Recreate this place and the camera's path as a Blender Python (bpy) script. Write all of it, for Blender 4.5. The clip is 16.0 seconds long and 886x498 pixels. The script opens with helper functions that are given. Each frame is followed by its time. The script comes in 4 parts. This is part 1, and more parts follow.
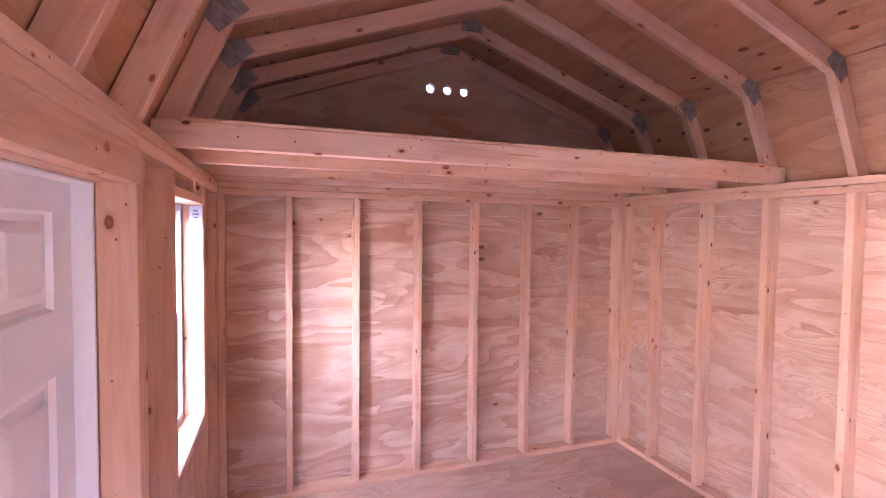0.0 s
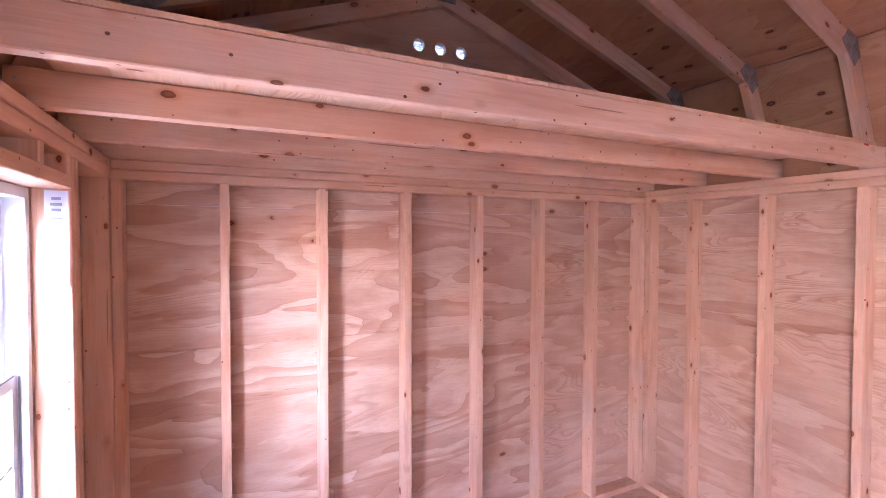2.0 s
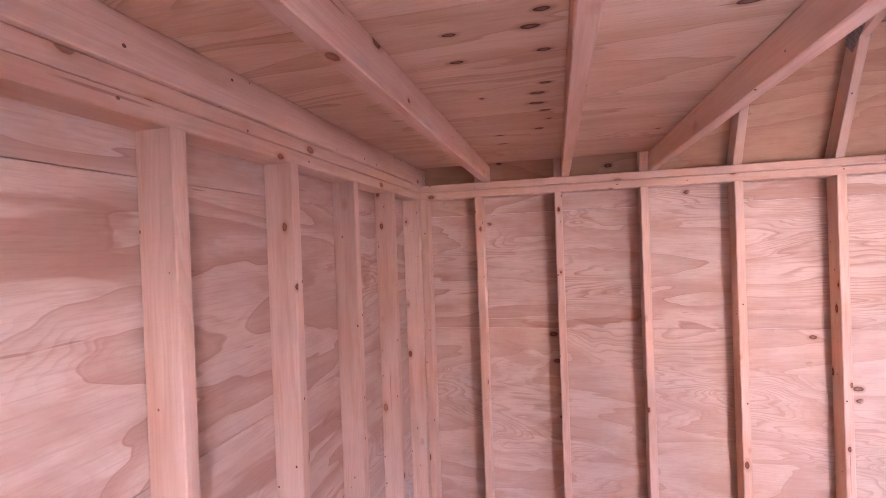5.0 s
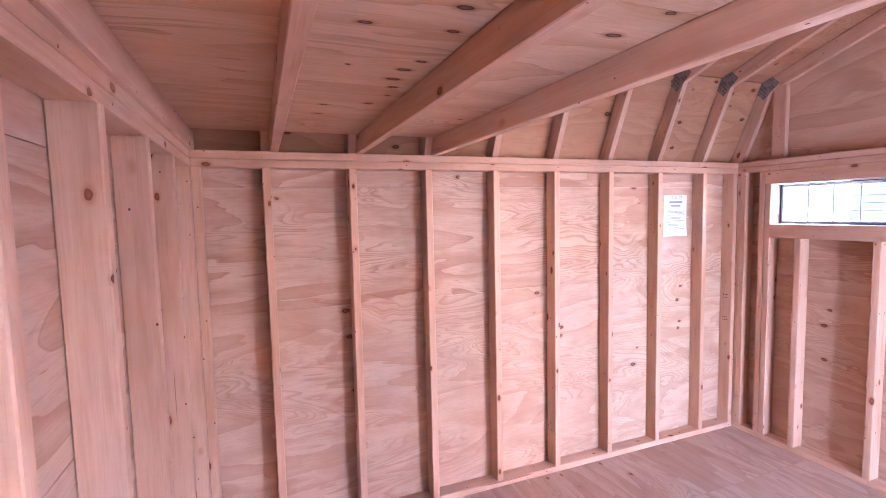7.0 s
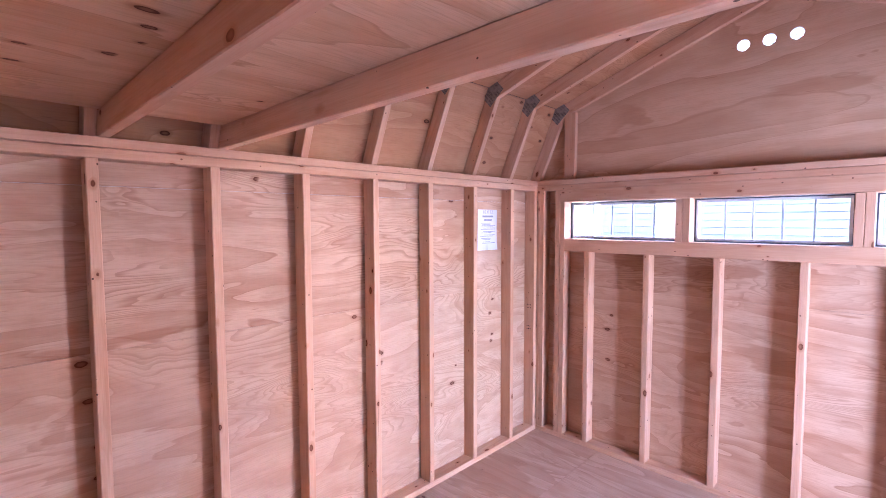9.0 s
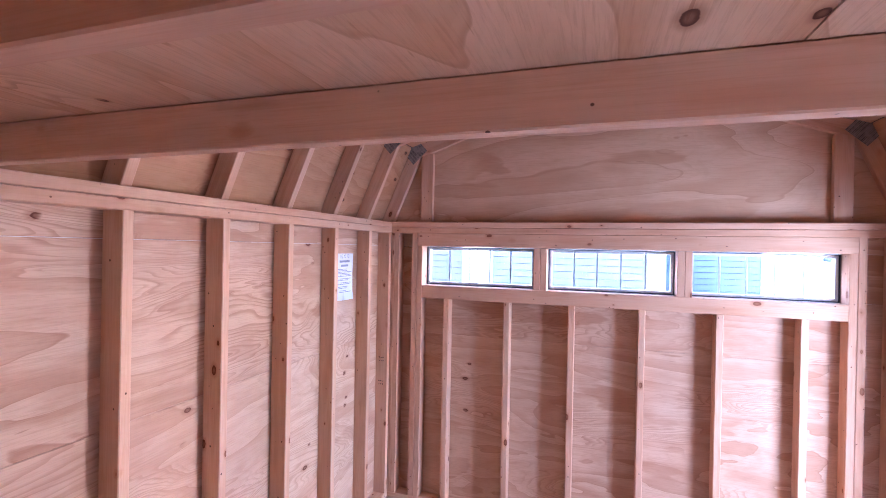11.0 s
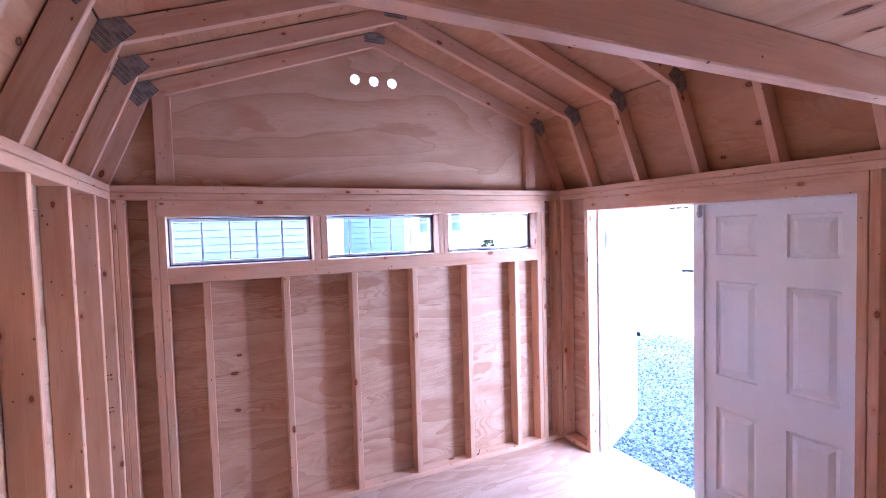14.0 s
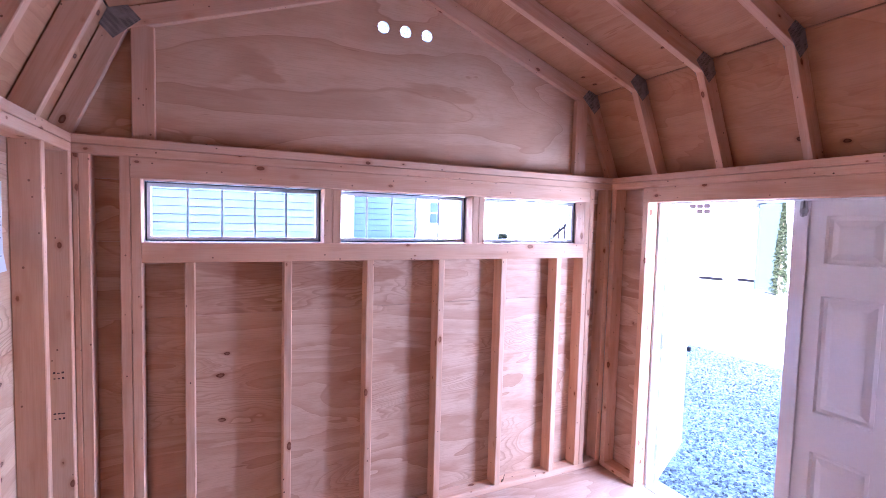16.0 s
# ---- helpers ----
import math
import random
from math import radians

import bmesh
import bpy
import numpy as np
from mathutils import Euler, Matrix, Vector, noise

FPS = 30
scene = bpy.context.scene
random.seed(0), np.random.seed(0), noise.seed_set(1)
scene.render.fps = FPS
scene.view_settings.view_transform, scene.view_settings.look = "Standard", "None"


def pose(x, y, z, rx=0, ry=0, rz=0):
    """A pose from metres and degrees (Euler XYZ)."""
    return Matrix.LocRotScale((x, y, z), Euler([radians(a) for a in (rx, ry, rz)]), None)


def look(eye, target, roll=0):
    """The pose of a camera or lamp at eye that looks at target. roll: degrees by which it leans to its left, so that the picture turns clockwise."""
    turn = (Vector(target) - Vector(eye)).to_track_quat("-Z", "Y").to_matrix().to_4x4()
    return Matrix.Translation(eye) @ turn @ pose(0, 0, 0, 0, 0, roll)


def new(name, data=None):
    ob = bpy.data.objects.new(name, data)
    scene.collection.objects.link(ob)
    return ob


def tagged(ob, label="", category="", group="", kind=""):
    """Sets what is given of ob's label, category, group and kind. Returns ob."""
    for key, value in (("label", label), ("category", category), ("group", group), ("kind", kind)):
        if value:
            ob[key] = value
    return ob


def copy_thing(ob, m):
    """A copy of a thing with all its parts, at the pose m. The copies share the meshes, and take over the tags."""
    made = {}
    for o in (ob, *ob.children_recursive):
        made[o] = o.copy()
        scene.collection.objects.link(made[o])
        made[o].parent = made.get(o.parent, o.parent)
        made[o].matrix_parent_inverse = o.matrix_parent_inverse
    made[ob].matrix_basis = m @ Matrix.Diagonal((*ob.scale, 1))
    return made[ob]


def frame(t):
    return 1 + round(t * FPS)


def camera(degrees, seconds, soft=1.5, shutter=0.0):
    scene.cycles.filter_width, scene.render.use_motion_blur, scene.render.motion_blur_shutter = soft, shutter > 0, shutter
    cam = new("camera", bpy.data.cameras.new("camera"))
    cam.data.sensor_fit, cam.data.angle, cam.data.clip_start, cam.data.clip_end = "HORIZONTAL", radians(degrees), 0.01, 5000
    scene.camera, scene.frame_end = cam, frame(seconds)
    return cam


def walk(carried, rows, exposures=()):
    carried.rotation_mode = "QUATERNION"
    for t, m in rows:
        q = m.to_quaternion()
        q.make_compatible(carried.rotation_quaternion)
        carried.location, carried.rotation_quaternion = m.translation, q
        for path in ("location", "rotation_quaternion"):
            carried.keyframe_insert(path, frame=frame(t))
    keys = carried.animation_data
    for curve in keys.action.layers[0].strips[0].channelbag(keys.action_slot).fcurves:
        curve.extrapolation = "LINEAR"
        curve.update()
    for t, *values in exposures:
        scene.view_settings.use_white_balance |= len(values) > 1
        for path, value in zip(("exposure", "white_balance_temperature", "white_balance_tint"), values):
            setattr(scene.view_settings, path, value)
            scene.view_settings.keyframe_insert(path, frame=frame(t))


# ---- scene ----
cam = camera(87.2, 16.0, soft=0.5)
PATH = [
    (0, (-1.104, 0.599, 1.669), (-0.437, 2.483, 1.591), 0.6),
    (0.5, (-1.117, 0.783, 1.665), (-0.244, 2.582, 1.593), 0.3),
    (1, (-1.139, 0.974, 1.653), (-0.197, 2.734, 1.536), -1.8),
    (1.5, (-1.127, 1.187, 1.642), (-0.323, 3.015, 1.531), -1.8),
    (2, (-1.072, 1.417, 1.646), (-0.199, 3.215, 1.596), 0.1),
    (2.5, (-1.04, 1.642, 1.617), (0.123, 3.269, 1.58), 0.2),
    (3, (-1.055, 1.909, 1.624), (0.36, 3.321, 1.599), -1.4),
    (3.2, (-1.038, 1.993, 1.624), (0.44, 3.34, 1.588), -1.5),
    (5.3, (-0.98, 2.917, 1.62), (0.986, 3.285, 1.622), -2.8),
    (5.5, (-0.973, 2.934, 1.608), (1.003, 3.245, 1.621), -3.3),
    (6, (-0.918, 3.075, 1.622), (1.081, 3.118, 1.627), -3.3),
    (6.5, (-0.927, 3.171, 1.624), (1.041, 2.817, 1.572), -1.8),
    (6.7, (-0.929, 3.219, 1.625), (0.997, 2.69, 1.53), -1.8),
    (7, (-0.926, 3.286, 1.638), (0.933, 2.563, 1.482), -1.3),
    (7.5, (-0.916, 3.275, 1.635), (0.82, 2.305, 1.424), -0.6),
    (8, (-0.885, 3.19, 1.64), (0.782, 2.113, 1.393), -0.4),
    (8.5, (-0.786, 3.136, 1.632), (0.751, 1.87, 1.44), 0.0),
    (9, (-0.565, 3.148, 1.648), (0.837, 1.727, 1.525), -0.2),
    (9.2, (-0.504, 3.16, 1.672), (0.844, 1.685, 1.574), -0.1),
    (11.3, (0.151, 3.092, 1.771), (0.662, 1.159, 1.756), -0.1),
    (11.5, (0.226, 3.104, 1.766), (0.652, 1.15, 1.736), -1.1),
    (12, (0.427, 3.053, 1.711), (0.522, 1.056, 1.659), -0.3),
    (12.5, (0.629, 2.973, 1.692), (0.503, 0.977, 1.706), 0.3),
    (13, (0.747, 2.925, 1.678), (0.526, 0.937, 1.662), 0.0),
    (13.5, (0.909, 2.913, 1.678), (0.347, 0.994, 1.627), -2.1),
    (14, (0.963, 2.933, 1.677), (0.089, 1.136, 1.589), -1.6),
    (14.5, (0.971, 2.921, 1.668), (-0.055, 1.207, 1.569), -2.3),
    (15, (0.944, 2.808, 1.653), (-0.108, 1.11, 1.549), -0.9),
    (15.5, (0.884, 2.616, 1.666), (-0.066, 0.858, 1.59), -0.0),
    (16, (0.882, 2.414, 1.632), (0.032, 0.608, 1.513), 1.5),
]
walk(cam, [(t, look(eye, target, roll)) for t, eye, target, roll in PATH],
     [(0, 5.86, 6200, 44), (3, 5.9, 5950, 39), (5.5, 5.72, 5850, 41), (7, 5.98, 5650, 35), (9, 5.72, 5700, 37), (11.5, 5.5, 5450, 31),
      (14.5, 5.52, 5200, 31), (16, 5.48, 5250, 35)])


# ---- world, sun ----
world = bpy.data.worlds.new("sky")
scene.world = world
world.use_nodes = True
wt = world.node_tree
sky = wt.nodes.new("ShaderNodeTexSky")
sky.sky_type = "NISHITA"
sky.sun_disc = False
sky.sun_elevation = radians(28)
sky.sun_rotation = radians(65)
wt.links.new(sky.outputs[0], wt.nodes["Background"].inputs[0])
wt.nodes["Background"].inputs[1].default_value = 0.15
sun = new("sun", bpy.data.lights.new("sun", "SUN"))
sun.data.energy = 5.0
sun.data.angle = radians(0.5)
sun.data.color = (1.0, 0.95, 0.88)
sun.matrix_world = look((18.1, 8.45, 10.63), (0, 0, 0))



def daylight_fill(name, eye, target, w, h, spread, watts):
    """An added area lamp outside an opening, standing in for sky and yard daylight."""
    lamp = bpy.data.lights.new(name, "AREA")
    lamp.shape, lamp.size, lamp.size_y, lamp.spread = "RECTANGLE", w, h, radians(spread)
    lamp.energy, lamp.color = watts, (0.66, 0.81, 1.0)
    new(name, lamp).matrix_world = look(eye, target)


# Lamps added to brighten the north wall, the south wall and the joists
daylight_fill("window_sky_light", (-2.06, 2.16, 1.95), (-0.38, 3.65, 0.75), 0.7, 0.5, 110, 0.60)
daylight_fill("door_fill_lamp", (-2.10, 1.36, 1.05), (0.0, 0.10, 0.80), 0.7, 1.2, 150, 2.1)
daylight_fill("window_yard_light", (-1.98, 2.98, 0.72), (-0.55, 2.30, 1.98), 0.6, 0.5, 80, 0.12)


# ---- node helpers ----
class Nodes:
    """A short way to write a node material."""

    def __init__(self, name):
        self.mat = bpy.data.materials.new(name)
        self.mat.use_nodes = True
        self.nt = self.mat.node_tree
        self.bsdf = self.nt.nodes["Principled BSDF"]

    def put(self, value, socket):
        if isinstance(value, bpy.types.NodeSocket):
            self.nt.links.new(value, socket)
        else:
            socket.default_value = value

    def node(self, kind, out=0, props=None, **inputs):
        n = self.nt.nodes.new("ShaderNode" + kind)
        for k, v in (props or {}).items():
            setattr(n, k, v)
        for k, v in inputs.items():
            self.put(v, n.inputs[int(k[1:])] if k[0] == "i" and k[1:].isdigit() else n.inputs[k.replace("_", " ")])
        return n.outputs[out]

    def math(self, op, a, b=0.0, clamp=False):
        return self.node("Math", props={"operation": op, "use_clamp": clamp}, i0=a, i1=b)

    def vec(self, op, a, b):
        return self.node("VectorMath", props={"operation": op}, i0=a, i1=b)

    def noise(self, v, scale, detail=2.0, rough=0.5, dist=0.0):
        return self.node("TexNoise", Vector=v, Scale=scale, Detail=detail, Roughness=rough, Distortion=dist)

    def step(self, x, a, b, lo=0.0, hi=1.0):
        return self.node("MapRange", props={"interpolation_type": "SMOOTHSTEP"}, i0=x, i1=a, i2=b, i3=lo, i4=hi)

    def mix(self, fac, a, b):
        n = self.nt.nodes.new("ShaderNodeMix")
        n.data_type = "RGBA"
        self.put(fac, n.inputs[0])
        self.put(a, n.inputs[6])
        self.put(b, n.inputs[7])
        return n.outputs[2]

    def coords(self, spread=60.0):
        co = self.node("TexCoord", out=3)
        rnd = self.node("ObjectInfo", out=5)
        off = self.vec("MULTIPLY", self.node("CombineXYZ", X=rnd, Y=self.math("FRACT", self.math("MULTIPLY", rnd, 7.13)), Z=self.math("FRACT", self.math("MULTIPLY", rnd, 31.7))), (spread, spread, spread))
        return self.vec("ADD", co, off), rnd

    def finish(self, colour, rough=0.6, bump=None, strength=0.2, distance=0.002, metal=0.0, spec=0.4):
        self.put(colour, self.bsdf.inputs["Base Color"])
        self.put(rough, self.bsdf.inputs["Roughness"])
        self.bsdf.inputs["Metallic"].default_value = metal
        self.bsdf.inputs["Specular IOR Level"].default_value = spec
        if bump is not None:
            self.nt.links.new(self.node("Bump", Strength=strength, Distance=distance, Height=bump), self.bsdf.inputs["Normal"])
        return self.mat


def rgb(r, g, b):
    return (r, g, b, 1.0)


def plywood(name, light, patch, line, knot, amount=1.0, knots=0.5, rough=0.55, size=1.0, ring=0.0):
    """Rotary-cut softwood plywood: contour bands, heartwood patches, fine grain, rows of knots. Grain runs along local x."""
    m = Nodes(name)
    v, rnd = m.coords()
    s = m.vec("MULTIPLY", v, (0.55 / size, 2.3 / size, 1.0))
    n1 = m.noise(s, 1.3, 4.0, 0.42, 0.5)
    n2 = m.noise(m.vec("MULTIPLY", v, (0.8 / size, 3.4 / size, 1.0)), 1.5, 4.5, 0.5, 0.5)
    tall = m.noise(m.vec("MULTIPLY", v, (0.7, 1.4, 1.0)), 1.9, 2.0)
    band = m.math("FRACT", m.math("MULTIPLY", n1, 9.0))
    heart = m.math("MULTIPLY", m.step(band, 0.15, 0.95), m.step(band, 1.0, 0.972))
    heart = m.math("MULTIPLY", heart, m.step(tall, 0.62, 0.45, 0.25, 1.0))
    blot = m.math("MULTIPLY", m.step(n2, 0.565, 0.60), m.step(m.noise(v, 1.3, 2.0), 0.42, 0.56))
    rings = m.math("FRACT", m.math("ADD", m.math("MULTIPLY", n1, 44.0), m.math("MULTIPLY", n2, 2.0)))
    late = m.math("MULTIPLY", m.step(rings, 0.5, 0.92), m.step(rings, 1.0, 0.96))
    where = m.step(tall, 0.54 - ring, 0.66 - ring)
    fine = m.noise(m.vec("MULTIPLY", v, (9.0, 190.0, 190.0)), 1.0, 4.0, 0.7)
    cloud = m.noise(m.vec("MULTIPLY", v, (1.4, 3.6, 1.0)), 3.0, 4.0, 0.6)
    c = m.mix(m.math("MULTIPLY", heart, min(1.0, 0.62 * amount)), light, patch)
    c = m.mix(m.math("MULTIPLY", blot, min(1.0, 0.7 * amount)), c, patch)
    c = m.mix(m.math("MULTIPLY", m.math("MULTIPLY", late, where), 0.42 * amount), c, line)
    c = m.mix(m.math("MULTIPLY", late, 0.05 * amount), c, line)
    edge = m.math("MULTIPLY", m.step(band, 0.93, 0.975), m.step(band, 1.0, 0.985))
    c = m.mix(m.math("MULTIPLY", edge, 0.24 * amount), c, line)
    c = m.mix(m.step(fine, 0.44, 0.70, 0.0, 0.22), c, line)
    c = m.mix(m.step(cloud, 0.42, 0.75, 0.0, 0.5), c, patch)
    flake = m.noise(m.vec("MULTIPLY", v, (6.0, 70.0, 70.0)), 1.0, 1.0)
    c = m.mix(m.step(flake, 0.76, 0.80, 0.0, 0.5), c, line)
    kv = m.vec("MULTIPLY", v, (5.2, 10.0, 0.0))
    vor = m.node("TexVoronoi", props={"voronoi_dimensions": "2D"}, Vector=kv, Scale=1.0, Randomness=0.6)
    pick = m.node("SeparateColor", Color=m.node("TexVoronoi", out=1, props={"voronoi_dimensions": "2D"}, Vector=kv, Scale=1.0, Randomness=0.6))
    rows_ = m.noise(m.vec("MULTIPLY", v, (2.6, 0.8, 0.0)), 1.0, 1.0)
    some = m.math("MULTIPLY", m.step(rows_, 0.66 - knots * 0.45, 0.68 - knots * 0.45), m.step(pick, 0.55, 0.57))
    wob = m.math("DIVIDE", m.math("ADD", vor, m.math("MULTIPLY", m.math("SUBTRACT", m.noise(v, 45.0), 0.5), 0.07)), m.math("MULTIPLY", pick, 0.85))
    c = m.mix(m.math("MULTIPLY", m.step(wob, 0.30, 0.10), m.math("MULTIPLY", some, 0.6)), c, line)
    c = m.mix(m.math("MULTIPLY", m.step(wob, 0.145, 0.12), m.math("MULTIPLY", some, m.step(wob, 0.04, 0.11, 0.6, 0.95))), c, knot)
    c = m.mix(m.math("MULTIPLY", rnd, 0.2), c, patch)
    return m.finish(c, rough, fine, 0.15, 0.001, 0.0, 0.12)


def lumber_mat(name, light, dark, knot, rough=0.6):
    """Planed softwood framing: straight grain along local x, small knots, checks and nail marks."""
    m = Nodes(name)
    v, rnd = m.coords()
    kv = m.vec("MULTIPLY", v, (7.0, 12.6, 12.6))
    vor = m.node("TexVoronoi", Vector=kv, Scale=1.0)
    size_ = m.node("SeparateColor", Color=m.node("TexVoronoi", out=1, Vector=kv, Scale=1.0))
    wob = m.math("DIVIDE", m.math("ADD", vor, m.math("MULTIPLY", m.noise(v, 70.0), 0.05)), m.math("ADD", 0.22, m.math("MULTIPLY", size_, 0.78)))
    push = m.math("MULTIPLY", m.step(wob, 0.36, 0.05), 0.014)
    vy = m.vec("ADD", v, m.node("CombineXYZ", X=0.0, Y=push, Z=push))
    warp = m.noise(m.vec("MULTIPLY", v, (1.2, 9.0, 9.0)), 1.0, 2.0)
    g = m.math("ADD", m.math("MULTIPLY", warp, 14.0), m.math("MULTIPLY", m.node("SeparateXYZ", out=1, Vector=vy), 90.0))
    rings = m.math("FRACT", g)
    late = m.math("MULTIPLY", m.step(rings, 0.3, 0.92), m.step(rings, 1.0, 0.94))
    fine = m.noise(m.vec("MULTIPLY", vy, (7.0, 260.0, 260.0)), 1.0, 3.0, 0.6)
    c = m.mix(m.math("MULTIPLY", late, m.step(m.noise(m.vec("MULTIPLY", v, (0.8, 5.0, 5.0)), 1.0), 0.40, 0.7, 0.01, 0.16)), light, dark)
    c = m.mix(m.step(fine, 0.42, 0.70, 0.0, 0.22), c, dark)
    c = m.mix(m.step(m.noise(m.vec("MULTIPLY", v, (1.5, 9.0, 9.0)), 1.5, 2.0), 0.45, 0.75, 0.0, 0.45), c, dark)
    check = m.noise(m.vec("MULTIPLY", v, (1.4, 62.0, 62.0)), 1.0, 1.0)
    c = m.mix(m.step(check, 0.765, 0.79, 0.0, 0.55), c, knot)
    c = m.mix(m.math("MULTIPLY", m.step(wob, 0.34, 0.14), 0.7), c, dark)
    c = m.mix(m.math("MULTIPLY", m.step(wob, 0.185, 0.155), m.step(wob, 0.05, 0.15, 0.72, 0.94)), c, knot)
    nail = m.node("TexVoronoi", Vector=m.vec("MULTIPLY", v, (17.0, 20.0, 20.0)), Scale=1.0)
    c = m.mix(m.step(nail, 0.085, 0.06, 0.0, 0.9), c, rgb(0.07, 0.03, 0.018))
    c = m.mix(m.math("MULTIPLY", m.step(m.noise(m.vec("MULTIPLY", v, (2.2, 26.0, 26.0)), 1.0, 3.0, 0.6), 0.5, 0.72), 0.4), c, dark)
    c = m.mix(m.math("MULTIPLY", rnd, 0.32), c, dark)
    return m.finish(c, rough, m.math("SUBTRACT", fine, m.step(wob, 0.15, 0.12)), 0.2, 0.001, 0.0, 0.1)


def plain(name, colour, rough=0.5, metal=0.0, var=0.12, scale=12.0, bump=0.08, spec=0.4):
    m = Nodes(name)
    v, rnd = m.coords()
    a = m.noise(v, scale, 4.0, 0.6)
    b = m.noise(v, scale * 0.12, 2.0)
    dark = tuple(c * (1 - var * 2) for c in colour[:3]) + (1.0,)
    c = m.mix(m.math("MULTIPLY", m.step(a, 0.3, 0.75), 0.5), colour, dark)
    c = m.mix(m.math("MULTIPLY", m.step(b, 0.35, 0.7), 0.4), c, dark)
    return m.finish(c, rough, a, bump, 0.002, metal, spec)


PLY = plywood("wall_plywood", rgb(0.655, 0.432, 0.305), rgb(0.428, 0.218, 0.132), rgb(0.273, 0.105, 0.0528), rgb(0.109, 0.0255, 0.01), 1.05, 0.04)
PLY_RINGED = plywood("ringed_wall_plywood", rgb(0.673, 0.446, 0.314), rgb(0.501, 0.273, 0.173), rgb(0.328, 0.141, 0.0774), rgb(0.109, 0.0255, 0.01), 0.85, 0.04, 0.55, 0.95, 0.09)
PLY_LOFT = plywood("loft_plywood", rgb(0.746, 0.482, 0.309), rgb(0.582, 0.305, 0.164), rgb(0.291, 0.109, 0.0473), rgb(0.091, 0.02, 0.00728), 0.9, 0.27, 0.55, 1.3)
PLY_ROOF = plywood("roof_plywood", rgb(0.575, 0.305, 0.165), rgb(0.42, 0.178, 0.085), rgb(0.3, 0.114, 0.0455), rgb(0.0546, 0.0127, 0.00546), 0.75, 0.36)
PLY_GABLE = plywood("gable_plywood", rgb(0.692, 0.446, 0.296), rgb(0.546, 0.309, 0.187), rgb(0.382, 0.168, 0.0864), rgb(0.0819, 0.0273, 0.0137), 1.25, -0.6, 0.55, 1.5, -0.12)
PLY_FLOOR = plywood("floor_plywood", rgb(0.673, 0.455, 0.328), rgb(0.473, 0.264, 0.168), rgb(0.309, 0.141, 0.0774), rgb(0.137, 0.0546, 0.0273), 0.85, 0.0, 0.6)
LUMBER = lumber_mat("framing_lumber", rgb(0.73, 0.458, 0.312), rgb(0.515, 0.238, 0.128), rgb(0.137, 0.0319, 0.0127))
WHITE = plain("white_paint", rgb(0.80, 0.79, 0.80), 0.38, 0, 0.03, 90.0, 0.04)
MUNTIN = plain("grey_window_bar", rgb(0.50, 0.53, 0.57), 0.4, 0, 0.05, 20.0, 0.02)
GREY = plain("grey_plastic", rgb(0.22, 0.24, 0.27), 0.5)
VINYL = plain("white_vinyl", rgb(0.78, 0.80, 0.82), 0.35, 0, 0.03, 20.0, 0.02)
SEAL = plain("dark_window_seal", rgb(0.05, 0.06, 0.08), 0.5)
PAPER = plain("paper", rgb(0.64, 0.66, 0.74), 0.8, 0, 0.04, 30.0, 0.1)
INK = plain("grey_ink", rgb(0.25, 0.27, 0.36), 0.8)
STEEL = plain("zinc_steel", rgb(0.45, 0.44, 0.43), 0.4, 0.9)
BLACK = plain("black_plastic", rgb(0.008, 0.008, 0.010), 0.8, 0, 0.2, 12.0, 0.05, 0.05)
RED = plain("red_crayon", rgb(0.6, 0.04, 0.04), 0.8)
SHINGLE = plain("roof_shingle", rgb(0.09, 0.085, 0.08), 0.9, 0, 0.25, 60.0, 0.4)
SIDING_WHITE = plain("white_siding", rgb(0.75, 0.75, 0.74), 0.5, 0, 0.05, 4.0)
SIDING_BLUE = plain("grey_blue_siding", rgb(0.112, 0.127, 0.125), 0.9, 0, 0.06, 4.0, 0.08, 0.05)
SIDING_DARK = plain("dark_blue_siding", rgb(0.088, 0.114, 0.125), 0.9, 0, 0.06, 4.0, 0.08, 0.05)
DARK_GLASS = plain("dark_garage_glass", rgb(0.0042, 0.0026, 0.0026), 0.3, 0, 0.1, 5.0, 0.0, 0.05)
TEAL_GLASS = plain("dark_window_glass", rgb(0.010, 0.017, 0.022), 0.3, 0, 0.1, 5.0, 0.0, 0.06)
SIDING_PALE = plain("pale_grey_siding", rgb(0.108, 0.112, 0.112), 0.9, 0, 0.06, 4.0, 0.08, 0.05)
SIDING_NAVY = plain("deep_blue_siding", rgb(0.0125, 0.0195, 0.025), 0.9, 0, 0.06, 4.0, 0.08, 0.02)
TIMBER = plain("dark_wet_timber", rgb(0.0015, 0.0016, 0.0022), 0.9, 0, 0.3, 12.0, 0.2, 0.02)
LEAF = plain("shrub_leaf", rgb(0.010, 0.0135, 0.006), 0.9, 0, 0.35, 9.0, 0.08, 0.05)
BARK = plain("bark", rgb(0.12, 0.08, 0.05), 0.9, 0, 0.3, 20.0, 0.4)


